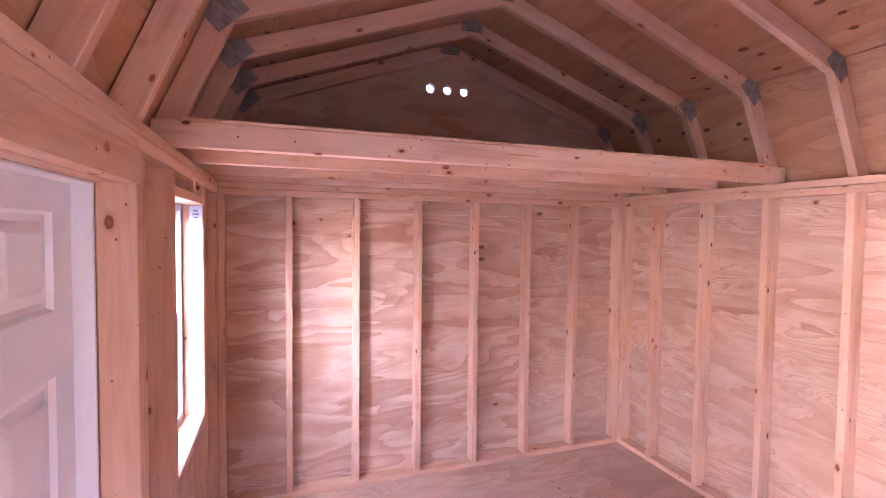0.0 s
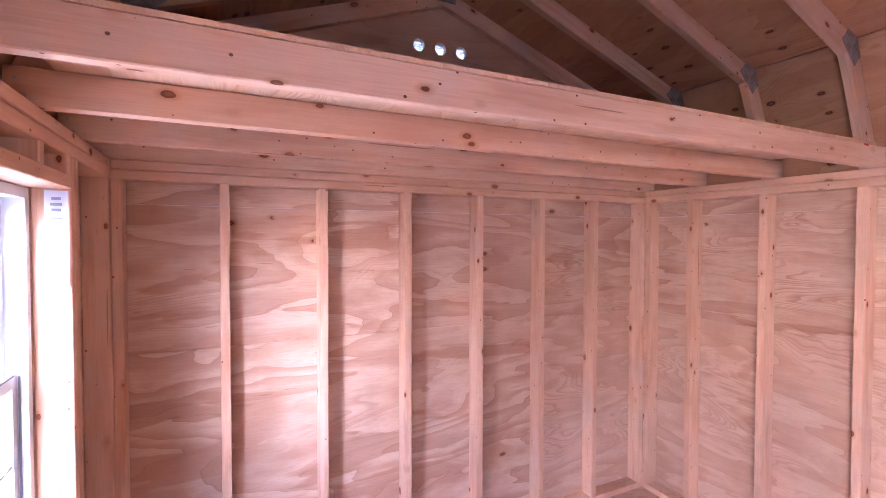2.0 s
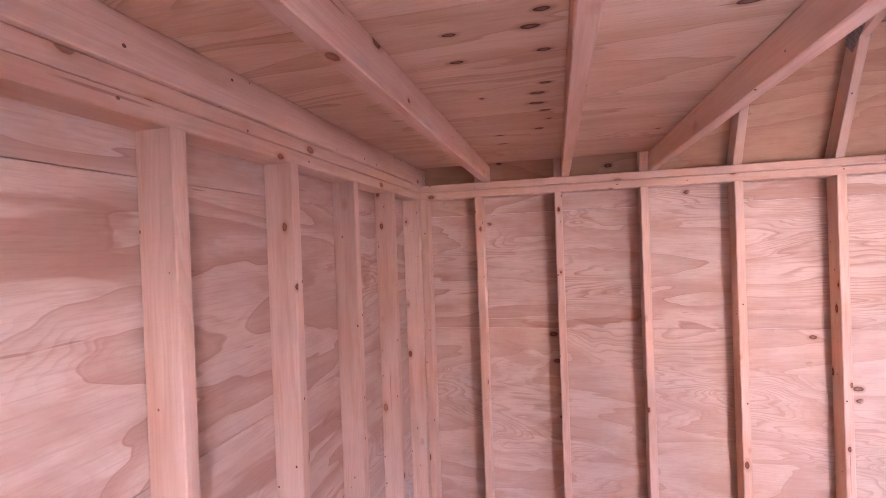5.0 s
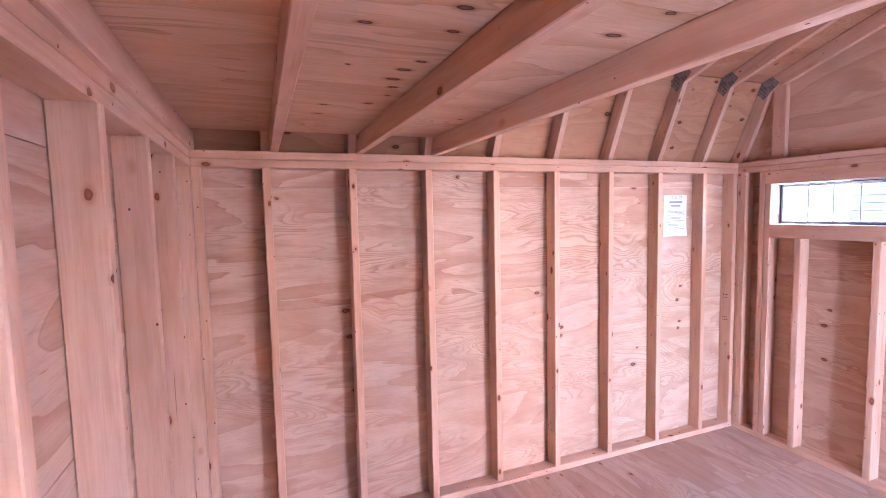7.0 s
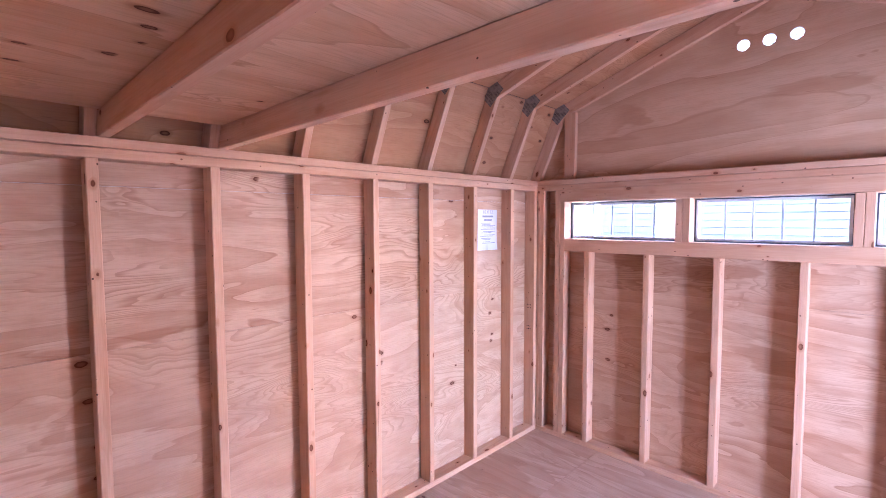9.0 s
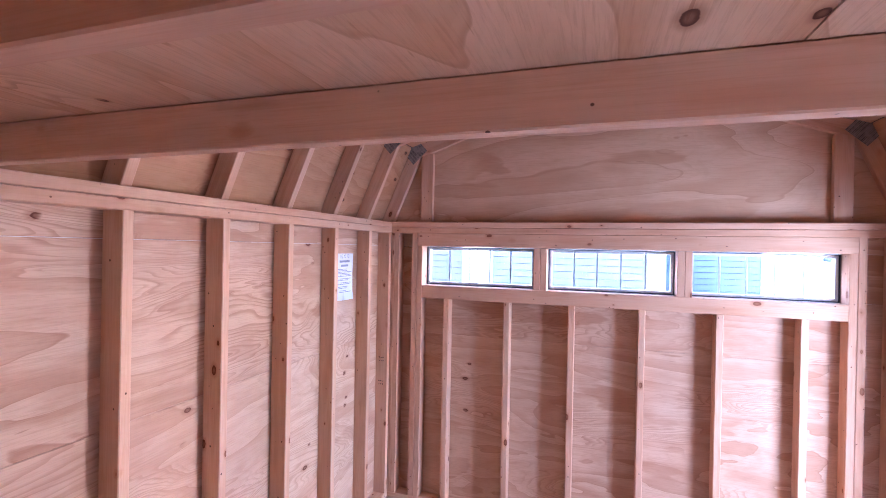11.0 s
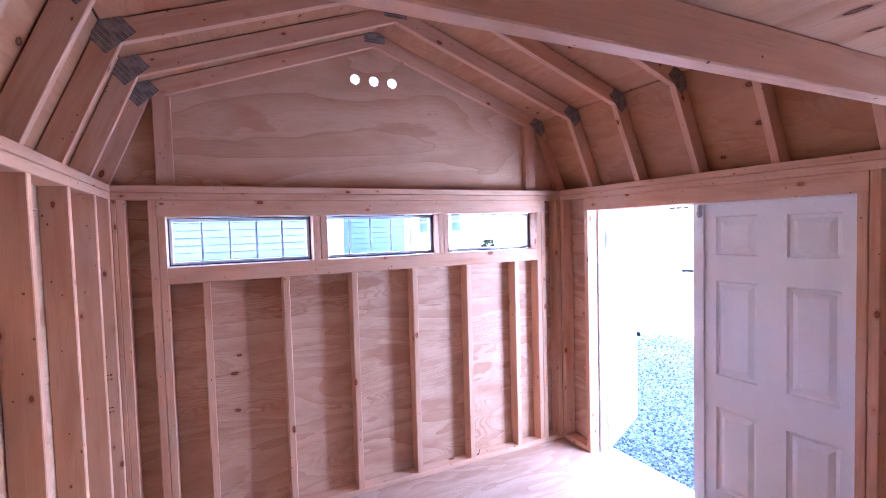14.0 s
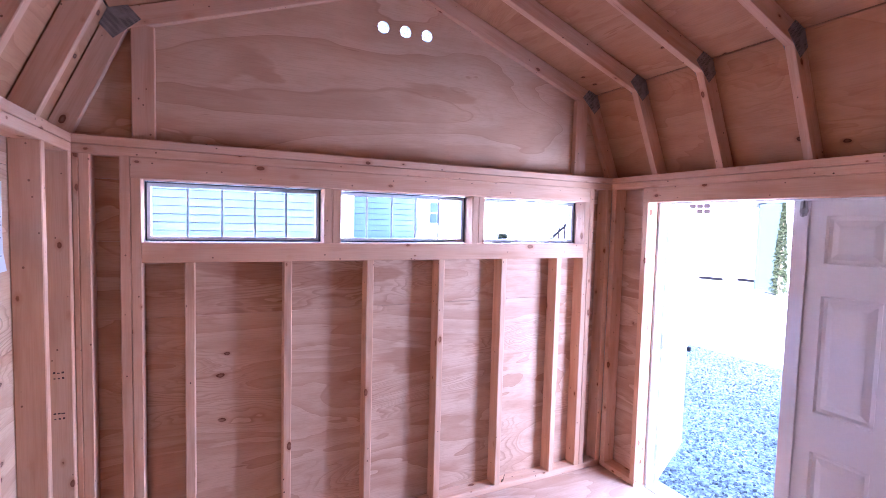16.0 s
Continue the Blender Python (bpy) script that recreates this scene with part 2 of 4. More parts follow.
def plate_material():
    m = Nodes("punched_steel_plate")
    co = m.node("TexCoord", out=3)
    sx = m.node("SeparateXYZ", out=0, Vector=co)
    sy = m.node("SeparateXYZ", out=1, Vector=co)
    ax = m.math("ABSOLUTE", m.math("SUBTRACT", m.math("FRACT", m.math("MULTIPLY", sx, 150.0)), 0.5))
    ay = m.math("ABSOLUTE", m.math("SUBTRACT", m.math("FRACT", m.math("MULTIPLY", sy, 52.0)), 0.5))
    hole = m.math("MULTIPLY", m.step(ax, 0.26, 0.2), m.step(ay, 0.34, 0.28))
    n = m.noise(co, 30.0, 3.0)
    rnd = m.node("ObjectInfo", out=5)
    c = m.mix(m.step(n, 0.3, 0.7), rgb(0.36, 0.305, 0.265), rgb(0.25, 0.21, 0.185))
    c = m.mix(m.math("MULTIPLY", hole, m.math("MULTIPLY", m.step(m.noise(co, 14.0), 0.35, 0.6), m.math("ADD", 0.2, m.math("MULTIPLY", rnd, 0.6)))), c, rgb(0.03, 0.03, 0.03))
    return m.finish(c, 0.55, m.math("MULTIPLY", hole, -1.0), 0.5, 0.002, 0.3, 0.2)


PLATE = plate_material()


def glass_material():
    m = Nodes("window_glass")
    m.bsdf.inputs["Transmission Weight"].default_value = 1.0
    m.bsdf.inputs["Base Color"].default_value = (0.97, 0.99, 1.0, 1)
    m.bsdf.inputs["Roughness"].default_value = 0.0
    m.bsdf.inputs["IOR"].default_value = 1.02
    return m.mat


GLASS = glass_material()


def gravel_material(name, stones, k=1.0):
    m = Nodes(name)
    co = m.node("TexCoord", out=3)
    if stones:
        cell = m.node("NewGeometry", out=8)
    else:
        cell = m.node("SeparateColor", Color=m.node("TexVoronoi", out=1, Vector=co, Scale=48.0))
    edge = m.node("TexVoronoi", Vector=co, Scale=48.0)
    big = m.noise(co, 0.6, 3.0)
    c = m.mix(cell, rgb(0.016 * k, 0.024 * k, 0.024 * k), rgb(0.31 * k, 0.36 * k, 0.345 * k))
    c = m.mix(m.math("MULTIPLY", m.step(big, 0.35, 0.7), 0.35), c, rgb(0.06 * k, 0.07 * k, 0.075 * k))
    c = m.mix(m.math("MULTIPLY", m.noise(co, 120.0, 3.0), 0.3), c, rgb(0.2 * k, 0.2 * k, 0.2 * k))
    return m.finish(c, 0.9, edge, 0.0 if stones else 0.8, 0.01, spec=0.15)


# Same gravel twice: k 0.72 paints the shed's shade, k 3.1 the sun
SHADED_GRAVEL = gravel_material("shaded_gravel_bed", False, 0.72)
SHADED_STONES = gravel_material("shaded_gravel_stones", True, 0.72)
SUNLIT_GRAVEL = gravel_material("sunlit_yard_gravel", False, 3.1)


# ---- mesh helpers ----
def link(name, bm, material, parent=None, label="", smooth=False):
    me = bpy.data.meshes.new(name)
    bm.normal_update()
    bm.to_mesh(me)
    bm.free()
    me.materials.append(material)
    if smooth:
        for p in me.polygons:
            p.use_smooth = True
    ob = new(name, me)
    ob.parent = parent
    if label:
        ob["label"] = label
    return ob


def part(name, bm, material, parent, label=""):
    return link(name, bm, material, parent, label)


def box(bm, x0, x1, y0, y1, z0, z1, bevel=0.0):
    vs = [bm.verts.new((x, y, z)) for x in (x0, x1) for y in (y0, y1) for z in (z0, z1)]
    faces = [bm.faces.new([vs[i] for i in q]) for q in ((0, 1, 3, 2), (4, 6, 7, 5), (0, 4, 5, 1), (2, 3, 7, 6), (0, 2, 6, 4), (1, 5, 7, 3))]
    if bevel:
        edges = list({e for f in faces for e in f.edges})
        bmesh.ops.bevel(bm, geom=edges, offset=bevel, segments=1, affect="EDGES")
    return bm


def boxes(*rows, bevel=0.0):
    bm = bmesh.new()
    for r in rows:
        box(bm, *r, bevel=bevel)
    return bm


def empty(name):
    ob = new(name)
    ob.empty_display_size = 0.1
    return ob


BOARDS = {}


def board_mesh(length, wide, thick, material, c=0.003):
    """A board along local x with eased long edges; alike boards share it."""
    key = (round(length, 4), round(wide, 4), round(thick, 4), material.name)
    if key not in BOARDS:
        a, b = wide / 2, thick / 2
        ring = [(-a + c, -b), (a - c, -b), (a, -b + c), (a, b - c), (a - c, b), (-a + c, b), (-a, b - c), (-a, -b + c)]
        verts = [(s * length / 2, y, z) for s in (-1, 1) for y, z in ring]
        faces = [tuple(range(7, -1, -1)), tuple(range(8, 16))] + [(i, (i + 1) % 8, 8 + (i + 1) % 8, 8 + i) for i in range(8)]
        me = bpy.data.meshes.new("board")
        me.from_pydata(verts, [], faces)
        me.materials.append(material)
        BOARDS[key] = me
    return BOARDS[key]


AX = {"x": Vector((1, 0, 0)), "y": Vector((0, 1, 0)), "z": Vector((0, 0, 1))}


def board(name, parent, x0, x1, y0, y1, z0, z1, along, material=None):
    """A board that fills the given block, its grain along one axis."""
    lo, hi = Vector((x0, y0, z0)), Vector((x1, y1, z1))
    size = {"x": x1 - x0, "y": y1 - y0, "z": z1 - z0}
    rest = sorted((a for a in "xyz" if a != along), key=lambda a: -size[a])
    ob = new(name, board_mesh(size[along], size[rest[0]], size[rest[1]], material or LUMBER, 0.0008 if size[rest[1]] < 0.02 else 0.003))
    ex, ey = AX[along], AX[rest[0]]
    ez = ex.cross(ey)
    rot = Matrix((ex, ey, ez)).transposed().to_4x4()
    ob.matrix_world = Matrix.Translation((lo + hi) / 2) @ rot
    ob.parent = parent
    return ob


def prism(points, y0, y1):
    """A profile in x and z drawn out along y."""
    bm = bmesh.new()
    a = [bm.verts.new((x, y0, z)) for x, z in points]
    b = [bm.verts.new((x, y1, z)) for x, z in points]
    bm.faces.new(a)
    bm.faces.new(b[::-1])
    n = len(points)
    for i in range(n):
        bm.faces.new((a[(i + 1) % n], a[i], b[i], b[(i + 1) % n]))
    bmesh.ops.recalc_face_normals(bm, faces=bm.faces)
    return bm


# ---- the shed: plan ----
HX, LY = 1.524, 3.658          # half width and length to the inside of the sheathing
S = 0.089                      # depth of the framing
T = 0.038                      # thickness of the framing
PLATE_Z, TOP = 1.867, 1.943    # underside and top of the doubled top plate
OC = 0.4064
PT = 0.0127                    # plywood
STUDS_E = [LY - OC * k for k in range(1, 9)]
STUDS_N = [-1.043, -0.632, -0.218, 0.196, 0.608, 1.015]
STUDS_S = [-1.022, -0.616, -0.208, 0.199, 0.606, 1.022]
DOOR = (0.384, 1.945, 1.778)
WIN_W = (2.405, 3.030, 0.790, 1.778)
WIN_S = [(-1.212, -0.472), (-0.394, 0.354), (0.438, 1.200)]
WIN_SZ = (1.509, 1.776)
KINK, PEAK, FOOT = (1.250, 2.402), 2.850, 1.448
OUT = 0.03                     # thickness of plywood and cladding together


def wall(name, blocks, label):
    return tagged(link(name, boxes(*blocks), SIDING_WHITE), label, "wall", kind="structure")


def sheets(parent, rects, face):
    """Plywood sheets on a wall. face maps (a0, a1, z0, z1) to a block and its grain axis."""
    for r in rects:
        blk, along = face(*r)
        board("plywood_panel", parent, *blk, along, PLY_RINGED if r[2] < 0.1 and r[1] > 0.7 else PLY)


g = 0.0008
wall_east = wall("wall_east", [(HX + PT + 0.001, HX + OUT, -0.03, LY + 0.03, -0.12, TOP)], "bare plywood wall on pale softwood studs")
wall_north = wall("wall_north", [(-HX - PT - 0.001, HX + PT + 0.001, LY + PT + 0.001, LY + OUT, -0.12, TOP)], "bare plywood wall on pale softwood studs under the loft")
d0, d1, dz = DOOR
w0, w1, wz0, wz1 = WIN_W
XW = (-HX - OUT, -HX - PT - 0.001)
wall_west = wall("wall_west", [(*XW, -0.03, d0, -0.12, TOP), (*XW, d0, d1, dz, TOP), (*XW, d0, d1, -0.12, 0.0), (*XW, d1, w0, -0.12, TOP), (*XW, w0, w1, -0.12, wz0), (*XW, w0, w1, wz1, TOP), (*XW, w1, LY + 0.03, -0.12, TOP)],
                 "bare plywood wall with a double door and a window")
YS = (-OUT, -PT - 0.001)
EX = HX + PT + 0.001
blocks = [(-EX, EX, *YS, -0.12, WIN_SZ[0]), (-EX, EX, *YS, WIN_SZ[1], TOP)]
xs = [-HX] + [x for w in WIN_S for x in w] + [HX]
ends_x = [-EX] + xs[1:-1] + [EX]
blocks += [(ends_x[i], ends_x[i + 1], *YS, *WIN_SZ) for i in range(0, 8, 2)]
wall_south = wall("wall_south", blocks, "bare plywood wall with three small windows in a row")

SEAM, SEAM2 = 1.165, 1.778
sheets(wall_east, [(y0 + g, y1 - g, z0 + g, z1 - g) for y0, y1, z0, z1 in ((0, 1.219, 0, SEAM), (1.219, LY, 0, SEAM), (0, 2.032, SEAM, SEAM2), (2.032, LY, SEAM, SEAM2), (0, 2.438, SEAM2, TOP), (2.438, LY, SEAM2, TOP))],
       lambda a, b, z0, z1: ((HX, HX + PT, a, b, z0, z1), "y"))
sheets(wall_north, [(a + g, b - g, z0 + g, z1 - g) for a, b, z0, z1 in ((-HX, 0.61, 0, SEAM), (0.61, HX, 0, SEAM), (-HX, -0.218, SEAM, SEAM2), (-0.218, HX, SEAM, SEAM2), (-HX, HX, SEAM2, TOP))],
       lambda a, b, z0, z1: ((a, b, LY, LY + PT, z0, z1), "x"))
sheets(wall_west, [(a + g, b - g, z0 + g, z1 - g) for a, b, z0, z1 in ((0, d0, 0, SEAM), (0, d0, SEAM, TOP), (d0, d1, dz, TOP), (d1, w0, 0, SEAM), (d1, w0, SEAM, TOP), (w0, w1, 0, wz0), (w0, w1, wz1, TOP), (w1, LY, 0, SEAM), (w1, LY, SEAM, TOP))],
       lambda a, b, z0, z1: ((-HX - PT, -HX, a, b, z0, z1), "y"))
rects = [(-HX, 0.199, 0, SEAM), (0.199, HX, 0, SEAM), (-HX, -0.208, SEAM, WIN_SZ[0]), (-0.208, HX, SEAM, WIN_SZ[0]), (-HX, 0.9, WIN_SZ[1], TOP), (0.9, HX, WIN_SZ[1], TOP)]
rects += [(xs[i], xs[i + 1], *WIN_SZ) for i in range(0, 8, 2)]
sheets(wall_south, [(a + g, b - g, z0 + g, z1 - g) for a, b, z0, z1 in rects], lambda a, b, z0, z1: ((a, b, -PT, 0, z0, z1), "x"))

# framing, east and north
E0, E1 = HX - S, HX
for y in STUDS_E:
    board("stud", wall_east, E0, E1 - 0.001, y - T / 2, y + T / 2, T, PLATE_Z, "z")
for y in (S + T / 2 + 0.0004, LY - S - T / 2 - 0.0004):
    board("stud", wall_east, E0, E1 - 0.001, y - T / 2, y + T / 2, T, PLATE_Z, "z")
board("bottom_plate", wall_east, E0, E1 - 0.001, 0.001, LY - 0.001, 0.001, T, "y")
board("top_plate", wall_east, E0, E1 - 0.001, S, LY - S, PLATE_Z, PLATE_Z + T, "y")
board("top_plate", wall_east, E0, E1 - 0.001, 0.001, LY - 0.001, PLATE_Z + T + 0.0018, TOP, "y")
N0, N1 = LY - S, LY
for x in STUDS_N + [-HX + S + T / 2 - 0.002, HX - S - T / 2]:
    board("stud", wall_north, x - T / 2, x + T / 2, N0, N1 - 0.001, T, PLATE_Z, "z")
board("bottom_plate", wall_north, -E0 + 0.001, E0 - 0.001, N0, N1 - 0.001, 0.001, T, "x")
board("top_plate", wall_north, -HX + 0.002, HX - 0.002, N0, N1 - 0.001, PLATE_Z, PLATE_Z + T, "x")
board("top_plate", wall_north, -E0 + 0.001, E0 - 0.001, N0, N1 - 0.001, PLATE_Z + T + 0.0018, TOP, "x")

# framing, west
W0, W1 = -HX + 0.001, -E0
for y in (S + T / 2 + 0.0004, d0 - T / 2, d1 + T / 2, d1 + T * 1.5 + 0.003, w0 - T / 2, w1 + T / 2, w1 + T * 1.5 + 0.002, LY - S - T / 2 - 0.0004):
    top = dz if y in (d0 - T / 2, d1 + T / 2) else PLATE_Z
    board("stud", wall_west, W0, W1, y - T / 2, y + T / 2, T if not d0 < y < d1 else 0, top, "z")
board("header", wall_west, W1 - T, W1, d0 - T, d1 + T, dz, PLATE_Z - 0.0005, "y")
board("header", wall_west, W0, W0 + T, d0 - T, d1 + T, dz, PLATE_Z - 0.0005, "y")
board("header", wall_west, W0, W1, w0, w1, wz1, wz1 + T, "y")
board("window_sill_board", wall_west, W0, W1, w0, w1, wz0 - T, wz0, "y")
for y in (w0 + 0.39, w1 - 0.02):
    board("cripple_stud", wall_west, W0, W1, y - T / 2, y + T / 2, wz1 + T, PLATE_Z, "z")
for y in (w0 + 0.02, w0 + 0.32, w1 - 0.02):
    board("cripple_stud", wall_west, W0, W1, y - T / 2, y + T / 2, T, wz0 - T, "z")
board("bottom_plate", wall_west, W0, W1, S, d0, 0.001, T - 0.0005, "y")
board("bottom_plate", wall_west, W0, W1, d1, LY - S, 0.001, T - 0.0005, "y")
board("top_plate", wall_west, W0, W1, S, LY - S, PLATE_Z, PLATE_Z + T, "y")
board("top_plate", wall_west, W0, W1, 0.001, LY - 0.001, PLATE_Z + T + 0.0018, TOP, "y")

# framing, south
for x in STUDS_S:
    board("stud", wall_south, x - T / 2, x + T / 2, 0.001, S, T, WIN_SZ[0] - S, "z")
for x0, x1, z1 in ((1.200, 1.238, PLATE_Z - S), (1.2395, 1.2775, PLATE_Z), (-1.250, -1.212, PLATE_Z - S), (-1.2895, -1.2515, PLATE_Z), (1.376, 1.414, PLATE_Z), (-1.433, -1.395, PLATE_Z)):
    board("stud", wall_south, x0, x1, 0.001, S, T, z1, "z")
board("stud", wall_south, 1.4145, 1.4345, 0.001, S, T, PLATE_Z, "z")
board("header", wall_south, -1.250, 1.238, S - T, S, PLATE_Z - S + 0.0005, PLATE_Z - 0.0005, "x")
board("header", wall_south, -1.250, 1.238, 0.001, S - T - 0.001, PLATE_Z - S + 0.0005, PLATE_Z - 0.0005, "x")
board("window_sill_board", wall_south, -1.212, 1.200, S - T, S, WIN_SZ[0] - S, WIN_SZ[0], "x")
board("window_sill_board", wall_south, -1.212, 1.200, 0.001, S - T - 0.001, WIN_SZ[0] - T, WIN_SZ[0] - 0.0005, "x")
for a, b in ((WIN_S[0][1], WIN_S[1][0]), (WIN_S[1][1], WIN_S[2][0])):
    mid = (a + b) / 2
    board("mullion_stud", wall_south, a, mid - 0.0005, 0.001, S - 0.001, WIN_SZ[0], WIN_SZ[1], "z")
    board("mullion_stud", wall_south, mid + 0.0005, b, 0.001, S - 0.001, WIN_SZ[0], WIN_SZ[1], "z")
board("bottom_plate", wall_south, -E0 + 0.001, E0 - 0.001, 0.001, S, 0.001, T - 0.0005, "x")
board("top_plate", wall_south, -HX + 0.002, HX - 0.002, 0.001, S, PLATE_Z, PLATE_Z + T, "x")
board("top_plate", wall_south, -E0 + 0.001, E0 - 0.001, 0.001, S, PLATE_Z + T + 0.0018, TOP, "x")

# floor: sheets on a deck
floor = tagged(link("floor", boxes((-HX - 0.02, HX + 0.02, -0.02, LY + 0.02, -0.13, -0.017)), LUMBER), "pale plywood floor sheets, slightly scuffed", "floor", kind="structure")
for x0, x1, y0, y1 in ((-HX, 0.914, 0, 1.219), (0.914, HX, 0, 1.219), (-HX, -0.305, 1.219, 2.438), (-0.305, HX, 1.219, 2.438), (-HX, 0.914, 2.438, LY), (0.914, HX, 2.438, LY)):
    board("plywood_panel", floor, x0 + g, x1 - g, y0 + g, y1 - g, -0.016, 0.0, "x", PLY_FLOOR)


# ---- roof ----
def offset_profile(d):
    """Foot, kink and peak of the roof's inner line, moved out by d."""
    lo = Vector((KINK[0] - FOOT, KINK[1] - TOP)).normalized()
    up = Vector((-KINK[0], PEAK - KINK[1])).normalized()
    nl, nu = Vector((lo.y, -lo.x)), Vector((up.y, -up.x))
    foot = Vector((FOOT, TOP)) + nl * d
    foot = foot - lo * (foot.y - TOP) / lo.y
    k = Vector(KINK)
    det = nl.x * nu.y - nl.y * nu.x
    a, b = nl.dot(k) + d, nu.dot(k) + d
    kink = Vector(((a * nu.y - nl.y * b) / det, (nl.x * b - a * nu.x) / det))
    peak = Vector((0, (nu.dot(k) + d) / nu.y))
    return foot, kink, peak


F0, K0, P0 = offset_profile(0.0)
F1, K1, P1 = offset_profile(S)
FR, KR, PR = offset_profile(S - 0.005)
F2, K2, P2 = offset_profile(S + 0.012)
F3, K3, P3 = offset_profile(S + 0.016)
F4, K4, P4 = offset_profile(S + 0.045)


def slab(bm, a, b, c, d, y0, y1, sx):
    pts = [(sx * p.x, p.y) for p in (a, b, c, d)]
    one = prism(pts, y0, y1)
    me = bpy.data.meshes.new("tmp")
    one.to_mesh(me)
    one.free()
    bm.from_mesh(me)
    bpy.data.meshes.remove(me)


def drop(p, q, e):
    """p moved by e towards q."""
    return p + (q - p).normalized() * e


for name, seams in (("ceiling_lower", 0), ("ceiling_upper", 1)):
    for sx in (-1, 1):
        bm = bmesh.new()
        for y0, y1 in ((-0.10, 1.226), (1.229, 3.76)) if seams else ((-0.10, 2.436), (2.439, 3.76)):
            if seams:
                slab(bm, drop(K1, P1, 0.007), drop(K2, P2, 0.007), P2, P1, y0, y1, sx)
            else:
                slab(bm, drop(F1, K1, -0.06), drop(F2, K2, -0.06), drop(K2, F2, 0.002), drop(K1, F1, 0.002), y0, y1, sx)
        for v in bm.verts:
            v.co = Vector((v.co.y, -v.co.x, v.co.z)) if seams else Vector((v.co.y, v.co.z, v.co.x))
        ob = link(name, bm, PLY_ROOF)
        ob.matrix_world = Matrix(((0, -1, 0, 0), (1, 0, 0, 0), (0, 0, 1, 0), (0, 0, 0, 1))) if seams else Matrix(((0, 0, 1, 0), (1, 0, 0, 0), (0, 1, 0, 0), (0, 0, 0, 1)))
        tagged(ob, "knotty orange-brown plywood roof deck between the trusses", "ceiling", kind="structure")
for sx in (-1, 1):
    bm = bmesh.new()
    slab(bm, drop(F3, K3, -0.10), drop(F4, K4, -0.10), K4, K3, -0.12, 3.78, sx)
    slab(bm, K3, K4, P4, P3, -0.12, 3.78, sx)
    tagged(link("roof", bm, SHINGLE), "dark shingled roof covering", "roof", kind="structure")


def gusset(parent, name, cx, cz, y, angle, w, h):
    bm = boxes((-w / 2, w / 2, -h / 2, h / 2, -0.0007, 0.0007))
    ob = link(name, bm, PLATE, parent, "punched grey steel plate")
    ob.matrix_world = Matrix.Translation((cx, y, cz)) @ Matrix.Rotation(angle, 4, "Y") @ Matrix.Rotation(radians(90), 4, "X")
    return ob


def member(parent, name, a0, b0, b1, a1, sx, y0, y1):
    """A truss board given by its four corners in section, with its grain along it."""
    mid = (a0 + b0 + b1 + a1) / 4
    mid = Vector((sx * mid.x, mid.y))
    pts = [Vector((sx * p.x, p.y)) - mid for p in (a0, b0, b1, a1)]
    d = (pts[1] - pts[0]).normalized()
    n = Vector((-d.y, d.x))
    bm = bmesh.new()
    c = 0.0025
    rings = []
    for yy, ins in ((y0, c), (y0 + c, 0), (y1 - c, 0), (y1, c)):
        ring = []
        for i, p in enumerate(pts):
            l, h = p.dot(d), p.dot(n)
            h = h - math.copysign(ins, h)
            ring.append(bm.verts.new((l, h, yy - (y0 + y1) / 2)))
        rings.append(ring)
    for r0, r1 in zip(rings, rings[1:]):
        for i in range(4):
            bm.faces.new((r0[i], r0[(i + 1) % 4], r1[(i + 1) % 4], r1[i]))
    bm.faces.new(rings[0][::-1])
    bm.faces.new(rings[-1])
    bmesh.ops.recalc_face_normals(bm, faces=bm.faces)
    ob = link(name, bm, LUMBER, parent)
    rot = Matrix(((d.x, n.x, 0), (0, 0, 1), (d.y, n.y, 0)))
    ob.matrix_world = Matrix.Translation((mid.x, (y0 + y1) / 2, mid.y)) @ rot.to_4x4()
    return ob


def truss():
    t = empty("roof_truss")
    for sx in (-1, 1):
        member(t, "lower_rafter", F0 + Vector((0, 0.001)), K0, KR, FR + Vector((0, 0.001)), sx, -T / 2, T / 2)
        member(t, "upper_rafter", K0, P0, PR, KR, sx, -T / 2, T / 2)
        out = (K1 - K0).normalized()
        c = K0 + out * 0.0505
        ang = math.atan2(out.y, out.x)
        for y in (-T / 2 - 0.001, T / 2 + 0.001):
            gusset(t, "kink_plate", sx * c.x, c.y, y, -ang if sx > 0 else ang + math.pi, 0.106, 0.138)
    for y in (-T / 2 - 0.001, T / 2 + 0.001):
        gusset(t, "peak_plate", 0.0, (P0.y + P1.y) / 2 + 0.004, y, 0.0, 0.135, 0.066)
    return tagged(t, "pale softwood gambrel roof truss with grey steel plates", "truss", "roof trusses")


first = truss()
first.location = (0, STUDS_E[0], 0)
for y in STUDS_E[1:] + [LY - T / 2 - 0.002, T / 2 + 0.002]:
    copy_thing(first, pose(0, y, 0))


